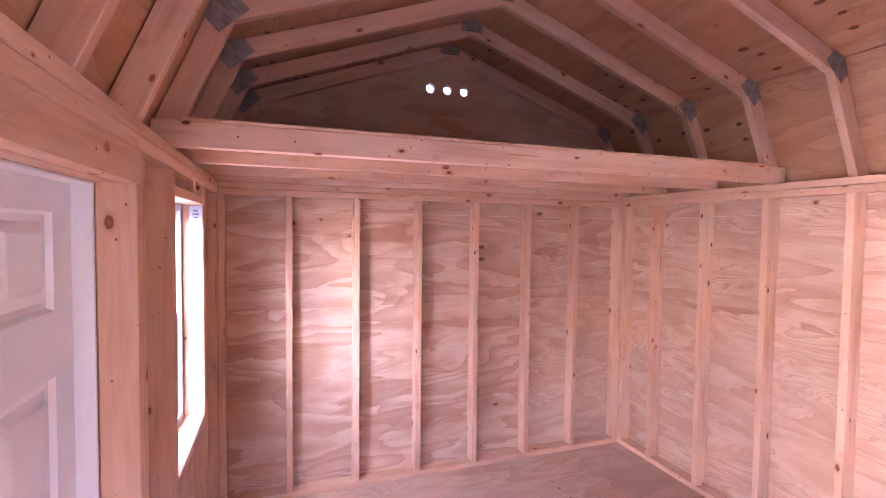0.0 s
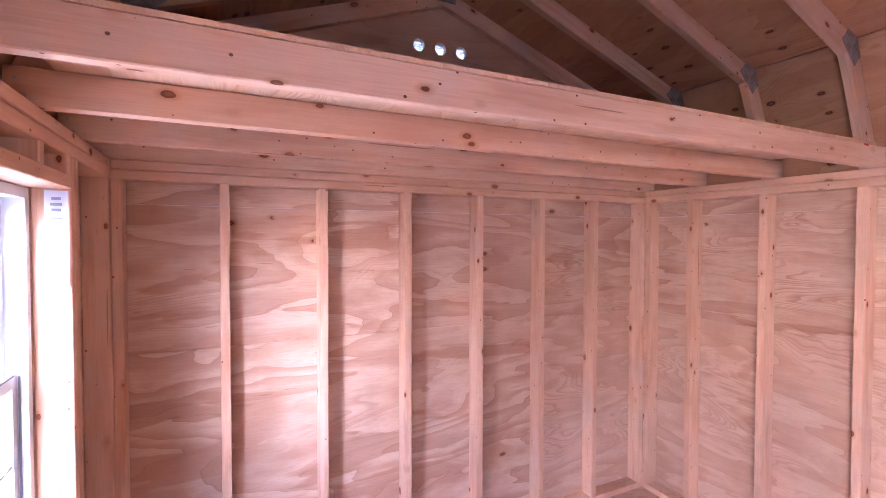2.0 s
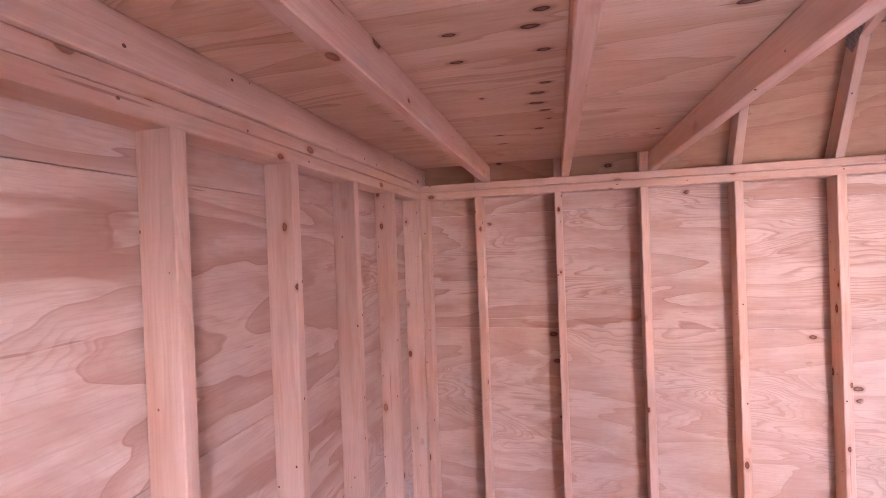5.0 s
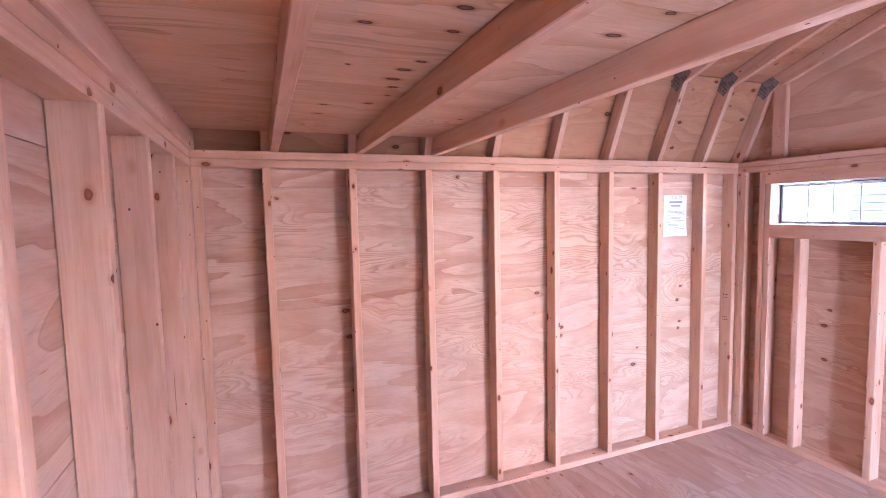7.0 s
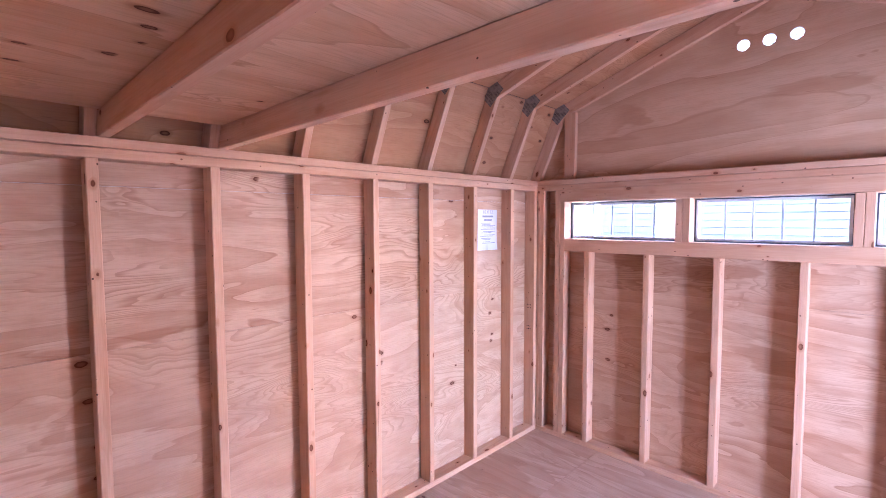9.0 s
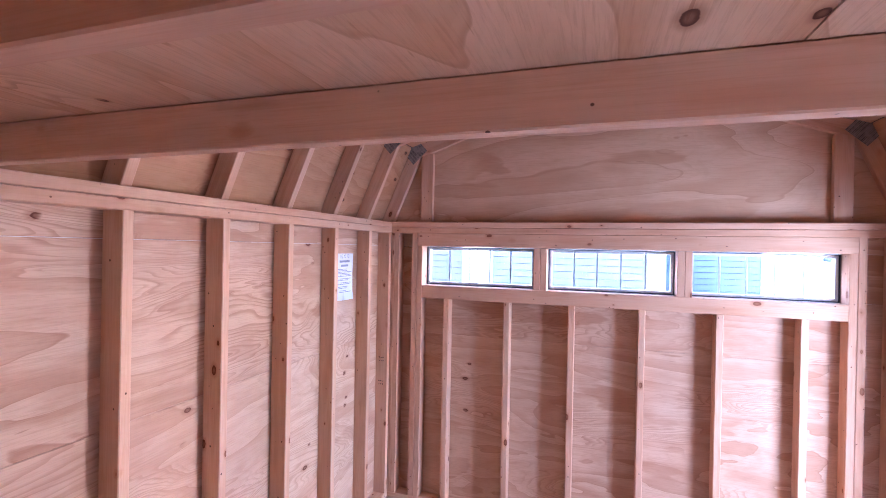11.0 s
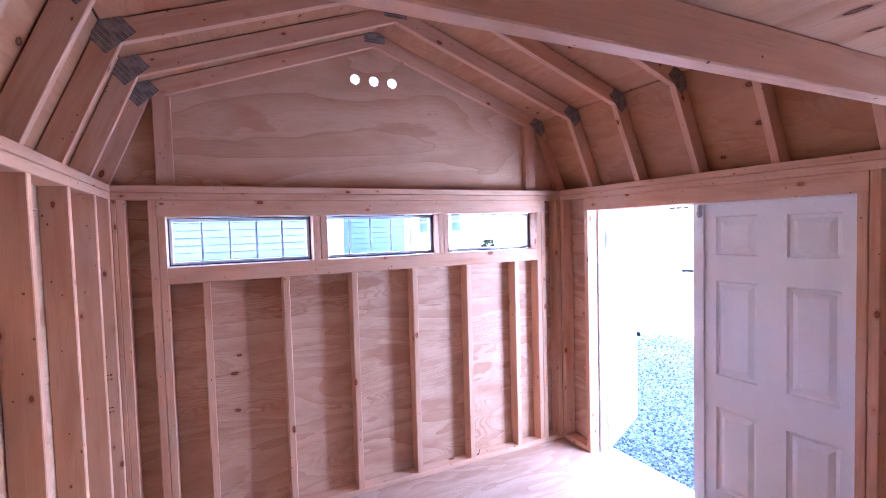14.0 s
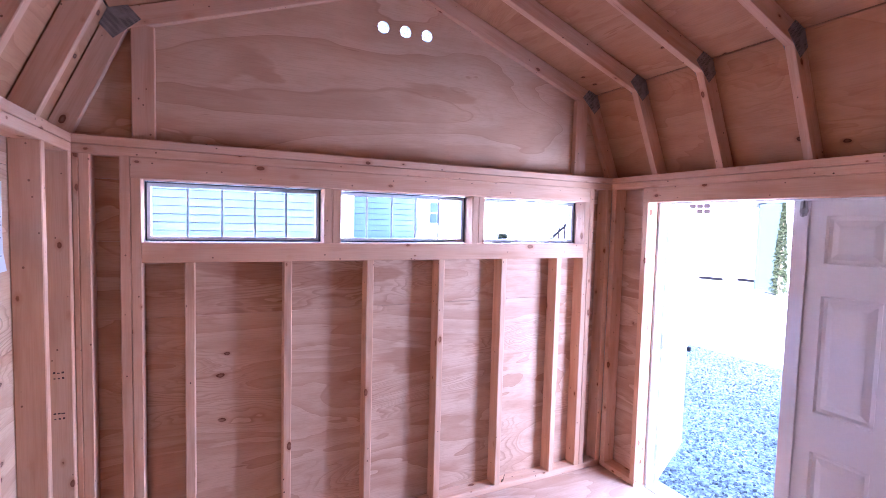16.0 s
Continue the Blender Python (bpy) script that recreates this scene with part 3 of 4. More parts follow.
# ---- gable ends ----
def gable(name, y0, y1, inner):
    bm = bmesh.new()
    prof = [(F1.x, TOP + 0.0005), (K1.x, K1.y), (0, P1.y), (-K1.x, K1.y), (-F1.x, TOP + 0.0005)]
    loops = [[bm.verts.new((x, y0, z)) for x, z in prof]]
    for cx in (-0.124, 0.0, 0.124):
        loops.append([bm.verts.new((cx + 0.033 * math.cos(a * math.pi / 14), y0, 2.640 + 0.033 * math.sin(a * math.pi / 14))) for a in range(28)])
    edges = []
    for lp in loops:
        edges += [bm.edges.new((lp[i], lp[(i + 1) % len(lp)])) for i in range(len(lp))]
    made = bmesh.ops.triangle_fill(bm, edges=edges, use_beauty=True)
    faces = [f for f in made["geom"] if isinstance(f, bmesh.types.BMFace)]
    res = bmesh.ops.extrude_face_region(bm, geom=faces)
    for v in res["geom"]:
        if isinstance(v, bmesh.types.BMVert):
            v.co.y = y1
    bmesh.ops.recalc_face_normals(bm, faces=bm.faces)
    for v in bm.verts:
        v.co = Vector((v.co.x, v.co.z - 2.4, v.co.y - y0))
    ob = link(name, bm, PLY_GABLE)
    ob.matrix_world = Matrix(((1, 0, 0, 0), (0, 0, 1, y0), (0, 1, 0, 2.4), (0, 0, 0, 1)))
    return tagged(ob, "plywood gable end with three round vent holes", "wall", kind="structure")


gable_south = gable("wall_gable_south", -0.026, 0.0, 0)
gable_north = gable("wall_gable_north", LY, LY + 0.026, 0)
for x0, x1 in ((1.152, 1.238), (-1.245, -1.157)):
    tagged(board("gable_post", None, x0, x1, 0.001, T, TOP + 0.0005, 2.425, "z"), "short pale softwood post against the gable", "post", "gable posts")


def gable_vent(x, y, out):
    """A round louvred vent pressed into its hole; out is +1 or -1, towards the outside."""
    v = empty("gable_vent")
    bm = bmesh.new()
    n = 28
    prof = ((0.033, 0.0), (0.033, 0.03), (0.039, 0.03), (0.039, 0.033), (0.0305, 0.033), (0.0305, 0.0))
    rings = [[bm.verts.new((r * math.cos(2 * math.pi * i / n), out * d, r * math.sin(2 * math.pi * i / n))) for i in range(n)] for r, d in prof]
    for a in range(len(rings)):
        r0, r1 = rings[a], rings[(a + 1) % len(rings)]
        for i in range(n):
            bm.faces.new((r0[i], r0[(i + 1) % n], r1[(i + 1) % n], r1[i]))
    bmesh.ops.recalc_face_normals(bm, faces=bm.faces)
    part("rim", bm, VINYL, v)
    for k in range(-2, 3) if out > 0 else (-2, 0, 2):
        z = k * (0.0118 if out > 0 else 0.0085)
        w = math.sqrt(max(0.0302 ** 2 - z * z, 0)) - 0.0005
        e = 0.0049 if out > 0 else 0.0007
        bm = boxes((-w, w, -0.005, 0.005, -e, e))
        # North blades take a dark colour for their shade against the bright outside
        ob = part("louvre", bm, SEAL if out > 0 else VINYL, v)
        ob.matrix_world = Matrix.Translation((0, out * 0.022, z)) @ Matrix.Rotation(radians(20 if out > 0 else 25), 4, "X")
    v.location = (x, y, 2.640)
    return tagged(v, "small round white louvred vent", "vent", "gable vents")


for y, out in ((-0.0005, -1), (LY + 0.0005, 1)):
    for x in (-0.124, 0.0, 0.124):
        gable_vent(x, y, out)

# ---- loft ----
def nail_head(parent, x, y, z):
    """A nail head on a face that looks along -y."""
    bm = bmesh.new()
    bmesh.ops.create_cone(bm, cap_ends=True, segments=10, radius1=0.0042, radius2=0.0036, depth=0.0016, matrix=Matrix.Translation((x, y - 0.0006, z)) @ Matrix.Rotation(radians(90), 4, "X"))
    return part("nail_head", bm, STEEL, parent, "small steel nail head")


for y in (LY - S - 0.014 + T, STUDS_E[0] - T / 2 - 0.0015, STUDS_E[1] - T / 2 - 0.0015, STUDS_E[2] - T / 2 - 0.0015):
    joist = empty("loft_joist")
    board("beam", joist, -1.50, 1.50, y - T, y, TOP + 0.0005, TOP + S, "x")
    for x, z in ((-1.462, 0.024), (-1.478, 0.062), (1.462, 0.022), (1.480, 0.060)):
        nail_head(joist, x, y - T, TOP + z)
    tagged(joist, "pale knotty softwood joist across the top plates", "joist", "loft joists")
bm = boxes((1.30, 1.335, STUDS_E[2] - T * 1.5 - 0.0023, STUDS_E[2] - T * 1.5 - 0.0017, TOP + S - 0.008, TOP + S))
tagged(link("crayon_mark", bm, RED), "small red crayon mark on the joist", "mark")
loft = tagged(empty("loft_floor"), "knotty plywood loft floor resting on joists", "loft")
for x0, x1 in ((-1.41, -0.191), (-0.191, 1.028), (1.028, 1.41)):
    board("plywood_panel", loft, x0 + g, x1 - g, STUDS_E[2] - T * 1.5 + 0.001, LY - 0.045, TOP + S + 0.001, TOP + S + 0.013, "y", PLY_LOFT)


# ---- windows ----
def transom(name, x0, x1):
    w, h = x1 - x0 - 0.004, WIN_SZ[1] - WIN_SZ[0] - 0.004
    win = empty(name)
    fr, d = 0.020, 0.05
    part("gasket", boxes((0, w, -0.006, 0.0, 0, 0.006), (0, w, -0.006, 0, h - 0.006, h), (0, 0.006, -0.006, 0, 0.006, h - 0.006), (w - 0.006, w, -0.006, 0, 0.006, h - 0.006)), SEAL, win, "dark rubber seal")
    part("window_frame", boxes((0.001, w - 0.001, -d, -0.007, 0.001, fr), (0.001, w - 0.001, -d, -0.007, h - fr, h - 0.001), (0.001, fr, -d, -0.007, fr, h - fr), (w - fr, w - 0.001, -d, -0.007, fr, h - fr)), VINYL, win, "white vinyl frame")
    pane = part("pane", boxes((fr, w - fr, -0.030, -0.027, fr, h - fr)), GLASS, win, "clear glass")
    pane.visible_shadow = False
    for k in range(1, 5):
        x = fr + (w - 2 * fr) * k / 5
        part("muntin", boxes((x - 0.005, x + 0.005, -0.026, -0.018, fr, h - fr), bevel=0.0015), MUNTIN, win)
    win.location = (x0 + 0.002, -0.004, WIN_SZ[0] + 0.002)
    return tagged(win, "narrow white vinyl window with four upright bars", "window", "transom windows", kind="structure")


for i, (a, b) in enumerate(WIN_S):
    transom("window_%d" % (i + 1), a, b)


def sash_window():
    w, h = w1 - w0 - 0.004, wz1 - wz0 - 0.004
    win = empty("window_4")

    def rect(f, xa, xb, za, zb, inner):
        return boxes((xa, xb, inner, w - inner, za, za + f), (xa, xb, inner, w - inner, zb - f, zb), (xa, xb, inner, inner + f, za + f, zb - f), (xa, xb, w - inner - f, w - inner, za + f, zb - f))

    part("window_frame", rect(0.028, -0.06, 0.0, 0.0, h, 0.0), VINYL, win, "white vinyl frame")
    m = 0.475
    for nm, za, zb, xa in (("lower_sash", 0.029, m + 0.018, -0.024), ("upper_sash", m - 0.016, h - 0.029, -0.048)):
        sash = part(nm, rect(0.032, xa - 0.018, xa, za, zb, 0.029), VINYL, win)
        pane = part("pane", boxes((xa - 0.011, xa - 0.008, 0.061, w - 0.061, za + 0.032, zb - 0.032)), GLASS, sash, "clear glass")
        pane.visible_shadow = False
        for k in (1, 2):
            y = 0.061 + (w - 0.122) * k / 3
            part("muntin", boxes((xa - 0.007, xa - 0.002, y - 0.005, y + 0.005, za + 0.032, zb - 0.032)), MUNTIN, sash)
        z = (za + zb) / 2
        part("muntin", boxes((xa - 0.0065, xa - 0.0025, 0.061, w - 0.061, z - 0.005, z + 0.005)), MUNTIN, sash)
    part("gasket", boxes((-0.0225, -0.0185, 0.062, w - 0.062, m + 0.0185, m + 0.024), (-0.02, -0.016, w - 0.0335, w - 0.030, 0.03, m + 0.015)), GREY, win, "dark seal")
    win.location = (-HX - 0.002, w0 + 0.002, wz0 + 0.002)
    return tagged(win, "white vinyl single-hung window with grid bars", "window", kind="structure")


sash_window()


# ---- doors ----
ROWS_Z = ((0.127, 0.615), (0.800, 1.340), (1.485, 1.702))


def six_panel_leaf(name, width, height, cols, label):
    """A moulded leaf: x along its width from the free edge, inside face at y = 0, body behind it."""
    leaf = empty(name)
    xs_ = [0.0] + [c for p in cols for c in p] + [width]
    zs_ = [0.004] + [z for p in ROWS_Z for z in p] + [height]
    th = 0.04
    rects_ = [(xs_[i], xs_[i + 1], zs_[0], zs_[-1]) for i in (0, 2, 4)]
    for i in (1, 3):
        rects_ += [(xs_[i], xs_[i + 1], zs_[j], zs_[j + 1]) for j in (0, 2, 4, 6)]
    bm = bmesh.new()
    for xa, xb, za, zb in rects_:
        box(bm, xa, xb, -th, 0.0, za, zb)
    bmesh.ops.remove_doubles(bm, verts=bm.verts, dist=1e-5)
    part("door_slab", bm, WHITE, leaf)
    for xa, xb in cols:
        for za, zb in ROWS_Z:
            bm = bmesh.new()
            for s in (0, 1):
                sg = 1 if s == 0 else -1
                base = 0.0 if s == 0 else -th
                loops = []
                for ins, dep in ((0.0, 0.0), (0.007, 0.012), (0.022, 0.014), (0.046, 0.004), (0.050, 0.003)):
                    y = base - sg * dep
                    loops.append([bm.verts.new(p) for p in ((xa + ins, y, za + ins), (xb - ins, y, za + ins), (xb - ins, y, zb - ins), (xa + ins, y, zb - ins))])
                for l0, l1 in zip(loops, loops[1:]):
                    for i in range(4):
                        bm.faces.new((l0[i], l0[(i + 1) % 4], l1[(i + 1) % 4], l1[i]))
                bm.faces.new(loops[-1])
            bmesh.ops.recalc_face_normals(bm, faces=bm.faces)
            part("panel", bm, WHITE, leaf)
    return tagged(leaf, label, "door", "double door", kind="structure")


XD = -1.568
LW = 0.752
door_1 = six_panel_leaf("door_1", LW, 1.772, ((0.068, 0.292), (0.432, 0.658)), "closed white six-panel door leaf")
door_1.matrix_world = Matrix(((0, 1, 0, XD), (1, 0, 0, 1.181), (0, 0, 1, 0), (0, 0, 0, 1)))
part("astragal", boxes((-0.064, 0.0015, -0.03, 0.012, 0.004, 1.772), bevel=0.002), WHITE, door_1, "white meeting strip")
latch = part("slide_bolt", boxes((-0.034, -0.004, 0.0125, 0.017, 1.700, 1.768), bevel=0.001), STEEL, door_1, "small steel slide bolt")
bm = bmesh.new()
bmesh.ops.create_cone(bm, cap_ends=True, segments=12, radius1=0.005, radius2=0.005, depth=0.085, matrix=Matrix.Translation((-0.019, 0.0215, 1.738)))
part("bolt", bm, STEEL, latch)


def ring_mesh(radius, tube, n=20, k=8):
    bm = bmesh.new()
    rows_ = [[bm.verts.new(((radius + tube * math.cos(6.2832 * j / k)) * math.cos(6.2832 * i / n), tube * math.sin(6.2832 * j / k), (radius + tube * math.cos(6.2832 * j / k)) * math.sin(6.2832 * i / n))) for j in range(k)] for i in range(n)]
    for i in range(n):
        for j in range(k):
            bm.faces.new((rows_[i][j], rows_[(i + 1) % n][j], rows_[(i + 1) % n][(j + 1) % k], rows_[i][(j + 1) % k]))
    bmesh.ops.recalc_face_normals(bm, faces=bm.faces)
    return bm


ring = part("pull_ring", ring_mesh(0.016, 0.003), STEEL, latch)
ring.location = (-0.012, 0.0265, 1.722)
door_2 = six_panel_leaf("door_2", LW - 0.02, 1.772, ((0.074, 0.298), (0.438, 0.664)), "white six-panel door leaf swung open outwards")
SWING = radians(26)
dx = Vector((-math.cos(SWING), -math.sin(SWING)))
# local x runs from the free edge to the hinge
hinge = Vector((XD - 0.02, d0 + 0.03))
freeedge = hinge + dx * (LW - 0.02)
ux = -dx
uy = Vector((-ux.y, ux.x))
door_2.matrix_world = Matrix(((ux.x, uy.x, 0, freeedge.x), (ux.y, uy.y, 0, freeedge.y), (0, 0, 1, 0), (0, 0, 0, 1)))
strike = part("latch_plate", boxes((-0.002, 0.036, 0.0005, 0.004, 0.705, 0.765), bevel=0.001), VINYL, door_2, "white latch plate")
part("latch_case", boxes((-0.006, 0.030, 0.0045, 0.030, 0.716, 0.748), bevel=0.003), BLACK, strike, "black latch case")
for z in (0.22, 0.92, 1.58):
    bm = bmesh.new()
    bmesh.ops.create_cone(bm, cap_ends=True, segments=10, radius1=0.007, radius2=0.007, depth=0.09, matrix=Matrix.Translation((LW - 0.012, 0.008, z)))
    h = part("hinge", bm, VINYL, door_2, "white hinge")
for nm, blk in (("door_jamb", (-1.632, -HX - 0.0, d0 - 0.0, d0 + 0.018, 0.0, dz - 0.001)), ("door_jamb", (-1.632, -HX, d1 - 0.010, d1, 0.0, dz - 0.001)), ("door_jamb", (-1.632, -HX, d0 + 0.0185, d1 - 0.0105, dz - 0.007, dz - 0.001))):
    tagged(link("trim", boxes(blk, bevel=0.001), WHITE), "white painted door jamb", "jamb", kind="structure")
tagged(link("trim", boxes((-1.64, -1.50, d0 + 0.02, d1 - 0.012, -0.03, 0.003)), STEEL), "metal threshold strip under the doors", "threshold", kind="structure")


# ---- papers ----
def notice(name, w, h, rows_, label, words=""):
    """A sheet in local x and y, slightly curled, with its lines of print as bars."""
    bm = bmesh.new()
    n = 10
    grid = [[bm.verts.new((w * i / n, h * j / n, 0.002 + 0.004 * math.sin(2.2 * i / n + 1.7 * j / n) ** 2 + (0.006 * (1 - j / 2) if j < 2 and i > 4 else 0))) for j in range(n + 1)] for i in range(n + 1)]
    for i in range(n):
        for j in range(n):
            bm.faces.new((grid[i][j], grid[i + 1][j], grid[i + 1][j + 1], grid[i][j + 1]))
    ret = bmesh.ops.extrude_face_region(bm, geom=list(bm.faces))
    for v in ret["geom"]:
        if isinstance(v, bmesh.types.BMVert):
            v.co.z -= 0.0004
    bmesh.ops.recalc_face_normals(bm, faces=bm.faces)
    sheet = link(name, bm, PAPER)
    for x0, x1, y0, y1 in rows_:
        part("print_line", boxes((w * x0, w * x1, h * y0, h * y1, 0.0072, 0.0074)), INK, sheet)
    if words:
        cu = bpy.data.curves.new("words", "FONT")
        cu.body, cu.size, cu.align_x = words, 0.034, "CENTER"
        tmp = new("tmp", cu)
        me = bpy.data.meshes.new_from_object(tmp.evaluated_get(bpy.context.evaluated_depsgraph_get()))
        bpy.data.objects.remove(tmp)
        me.materials.append(INK)
        t_ = new("print_line", me)
        t_.parent = sheet
        t_.location = (w * 0.5, h * 0.90, 0.0074)
    return tagged(sheet, label, "paper")


rr = random.Random(4)
lines = [(0.22, 0.78, 0.81, 0.855), (0.30, 0.70, 0.72, 0.765)]
y = 0.66
while y > 0.12:
    a, b = rr.uniform(0.08, 0.3), rr.uniform(0.6, 0.92)
    lines.append((a, b, y, y + 0.012))
    y -= rr.choice((0.03, 0.03, 0.055))
n1 = notice("notice_sheet", 0.212, 0.285, lines, "white printed sheet stapled flat to the plywood wall", "10 X 12")
n1.matrix_world = Matrix(((0, 0, -1, HX - 0.001), (-1, 0, 0, 0.694), (0, 1, 0, 1.437), (0, 0, 0, 1)))
lines2 = [(0.3, 0.7, 0.9, 0.93), (0.25, 0.75, 0.84, 0.87), (0.3, 0.7, 0.78, 0.81)]
y = 0.7
while y > 0.1:
    lines2.append((rr.uniform(0.15, 0.3), rr.uniform(0.7, 0.88), y, y + 0.012))
    y -= rr.choice((0.028, 0.028, 0.06))
n2 = notice("window_label", 0.052, 0.26, lines2, "long white printed label on the window reveal", "")
n2.matrix_world = Matrix(((1, 0, 0, -1.492), (0, 0, -1, w1 - 0.001), (0, 1, 0, 1.512), (0, 0, 0, 1)))

# ---- outside ----
GZ = -0.20
bm = bmesh.new()
box(bm, -250, 250, -250, 250, GZ - 0.4, GZ)
ground = tagged(link("ground", bm, SUNLIT_GRAVEL), "crushed stone yard, coloured paler for the sun on it", "ground", kind="structure")
# Ends at the shed's shadow edge; the darker colour stands for that shade
tagged(link("pavement", boxes((-5.75, 4.0, -3.6, 6.0, GZ - 0.1, GZ + 0.004)), SHADED_GRAVEL), "blue-grey crushed stone around the shed, coloured darker for its shade", "gravel pad", kind="structure")
# skids under the shed
for x in (-1.1, 1.1):
    ob = board("skid", None, x - 0.07, x + 0.07, 0.0, LY, GZ, -0.131, "y")
    tagged(ob, "treated timber skid under the shed", "skid", "skids")

# gravel stones near the door
rng = np.random.default_rng(3)
base = bmesh.new()
bmesh.ops.create_icosphere(base, subdivisions=1, radius=1.0)
bv = np.array([v.co[:] for v in base.verts])
bf = np.array([[v.index for v in f.verts] for f in base.faces])
base.free()
count = 30000
px = -1.62 - 4.1 * rng.random(count)
py = -3.1 + 4.2 * rng.random(count)
size = 0.006 + 0.009 * rng.random(count) ** 1.5
allv = np.empty((count, len(bv), 3))
for i in range(count):
    q = Euler(rng.random(3) * 6.283).to_matrix()
    sc = np.array((1.25, 0.95, 0.7)) * size[i] * (0.8 + 0.4 * rng.random(3))
    jit = 1 + 0.22 * (rng.random((len(bv), 1)) - 0.5)
    allv[i] = (bv * jit * sc) @ np.array(q).T + (px[i], py[i], GZ + size[i] * 0.45)
faces = (bf[None] + (np.arange(count) * len(bv))[:, None, None]).reshape(-1, 3)
me = bpy.data.meshes.new("gravel")
me.from_pydata(allv.reshape(-1, 3).tolist(), [], faces.tolist())
me.materials.append(SHADED_STONES)
tagged(new("gravel", me), "loose grey and white crushed stones, coloured darker for the shade", "gravel", kind="stuff")


def lapped_wall(parent, name, a, b, z0, z1, material, lap=0.11, single=False):
    """Clapboards from a to b in plan, outside to the right of a to b; single: each board a piece of its own."""
    a, b = Vector(a), Vector(b)
    d = (b - a).normalized()
    n = Vector((d.y, -d.x))
    length = (b - a).length
    m = Matrix(((d.x, -n.x, 0, a.x), (d.y, -n.y, 0, a.y), (0, 0, 1, 0), (0, 0, 0, 1)))
    count_ = max(1, round((z1 - z0) / lap))
    lap = (z1 - z0) / count_
    bm = bmesh.new()
    if single:
        box(bm, 0, length, -0.05, 0, z0, z1)
    else:
        prof = [(0.0, z0)] + [p for k in range(count_) for p in ((-0.064, z0 + k * lap), (-0.052, z0 + (k + 1) * lap))] + [(0.0, z1)]
        ends = [[bm.verts.new((x, y, z)) for y, z in prof] for x in (0, length)]
        for i in range(len(prof)):
            j = (i + 1) % len(prof)
            bm.faces.new((ends[0][i], ends[0][j], ends[1][j], ends[1][i]))
        bmesh.ops.recalc_face_normals(bm, faces=bm.faces)
    ob = part(name, bm, material, parent)
    ob.matrix_world = m
    if single:
        bm = bmesh.new()
        vs = [[bm.verts.new((x, y, z)) for y, z in ((-0.051, 0.008), (-0.080, 0.008), (-0.056, lap), (-0.051, lap))] for x in (0, length)]
        for i in range(4):
            bm.faces.new((vs[0][i], vs[0][(i + 1) % 4], vs[1][(i + 1) % 4], vs[1][i]))
        bm.faces.new(vs[0][::-1]), bm.faces.new(vs[1])
        bmesh.ops.recalc_face_normals(bm, faces=bm.faces)
        me = bpy.data.meshes.new("clapboard")
        bm.to_mesh(me)
        bm.free()
        me.materials.append(material)
        for k in range(count_):
            c = new("clapboard", me)
            c.parent = ob
            c.location = (0, 0, z0 + k * lap)
    return ob


def neighbour_shed(x0, x1, y0, y1, height, material, label, rise=0.9):
    """A sided shed seen from its north side."""
    s = empty("shed")
    s.location = (0, 0, 0)
    lapped_wall(s, "wall", (x1, y1), (x0, y1), GZ + 0.1, height, material, 0.11, y1 > -9 and x0 > -6)
    lapped_wall(s, "wall", (x0, y1), (x0, y0), GZ + 0.1, height, material)
    lapped_wall(s, "wall", (x1, y0), (x1, y1), GZ + 0.1, height, material)
    lapped_wall(s, "wall", (x0, y0), (x1, y0), GZ + 0.1, height, material)
    for x in (x0, x1):
        sg = 1 if x == x0 else -1
        part("corner_trim", boxes((min(x - sg * 0.08, x + sg * 0.18), max(x - sg * 0.08, x + sg * 0.18), y1 - 0.13, y1 + 0.085, GZ + 0.05, height)), SIDING_WHITE, s, "white corner board")
    ym, zr = (y0 + y1) / 2, height + rise
    bm = bmesh.new()
    for sg, ye in ((-1, y0), (1, y1)):
        pts = [(x, y, z) for x in (x0 - 0.2, x1 + 0.2) for y, z in ((ye + sg * 0.25, height - 0.1), (ym, zr), (ym, zr + 0.08), (ye + sg * 0.25, height - 0.02))]
        v = [bm.verts.new(p) for p in pts]
        for q in ((0, 1, 2, 3), (7, 6, 5, 4), (0, 4, 5, 1), (1, 5, 6, 2), (2, 6, 7, 3), (3, 7, 4, 0)):
            bm.faces.new([v[i] for i in q])
    bmesh.ops.recalc_face_normals(bm, faces=bm.faces)
    part("roof", bm, SHINGLE, s)
    for x in (x0 + 0.03, x1 - 0.03):
        bm = bmesh.new()
        a = [bm.verts.new((x + o, y, z)) for o in (-0.02, 0.02) for y, z in ((y0, height - 0.05), (y1, height - 0.05), (ym, zr))]
        bm.faces.new(a[:3]), bm.faces.new(a[5:2:-1])
        part("gable", bm, material, s)
    return tagged(s, label, "shed", "display sheds")


neighbour_shed(-0.85, 1.94, -6.1, -4.80, 2.5, SIDING_BLUE, "blue-grey sided shed with white corner boards")
neighbour_shed(-2.82, -0.90, -9.0, -6.4, 2.6, SIDING_DARK, "darker blue sided shed with white corner boards")
neighbour_shed(2.13, 3.47, -6.3, -4.85, 2.4, SIDING_PALE, "pale grey sided shed with white corner boards")
# Unseen shed, added and kept dark to cut low light into the side window
neighbour_shed(-5.6, -3.2, 1.75, 6.2, 2.1, SIDING_NAVY, "unseen low dark blue sided shed, added to block low light at the side window", 0.8)
neighbour_shed(-15.0, -13.0, -5.82, -5.02, 2.35, SIDING_NAVY, "small blue sided shed beside an evergreen", 0.22)


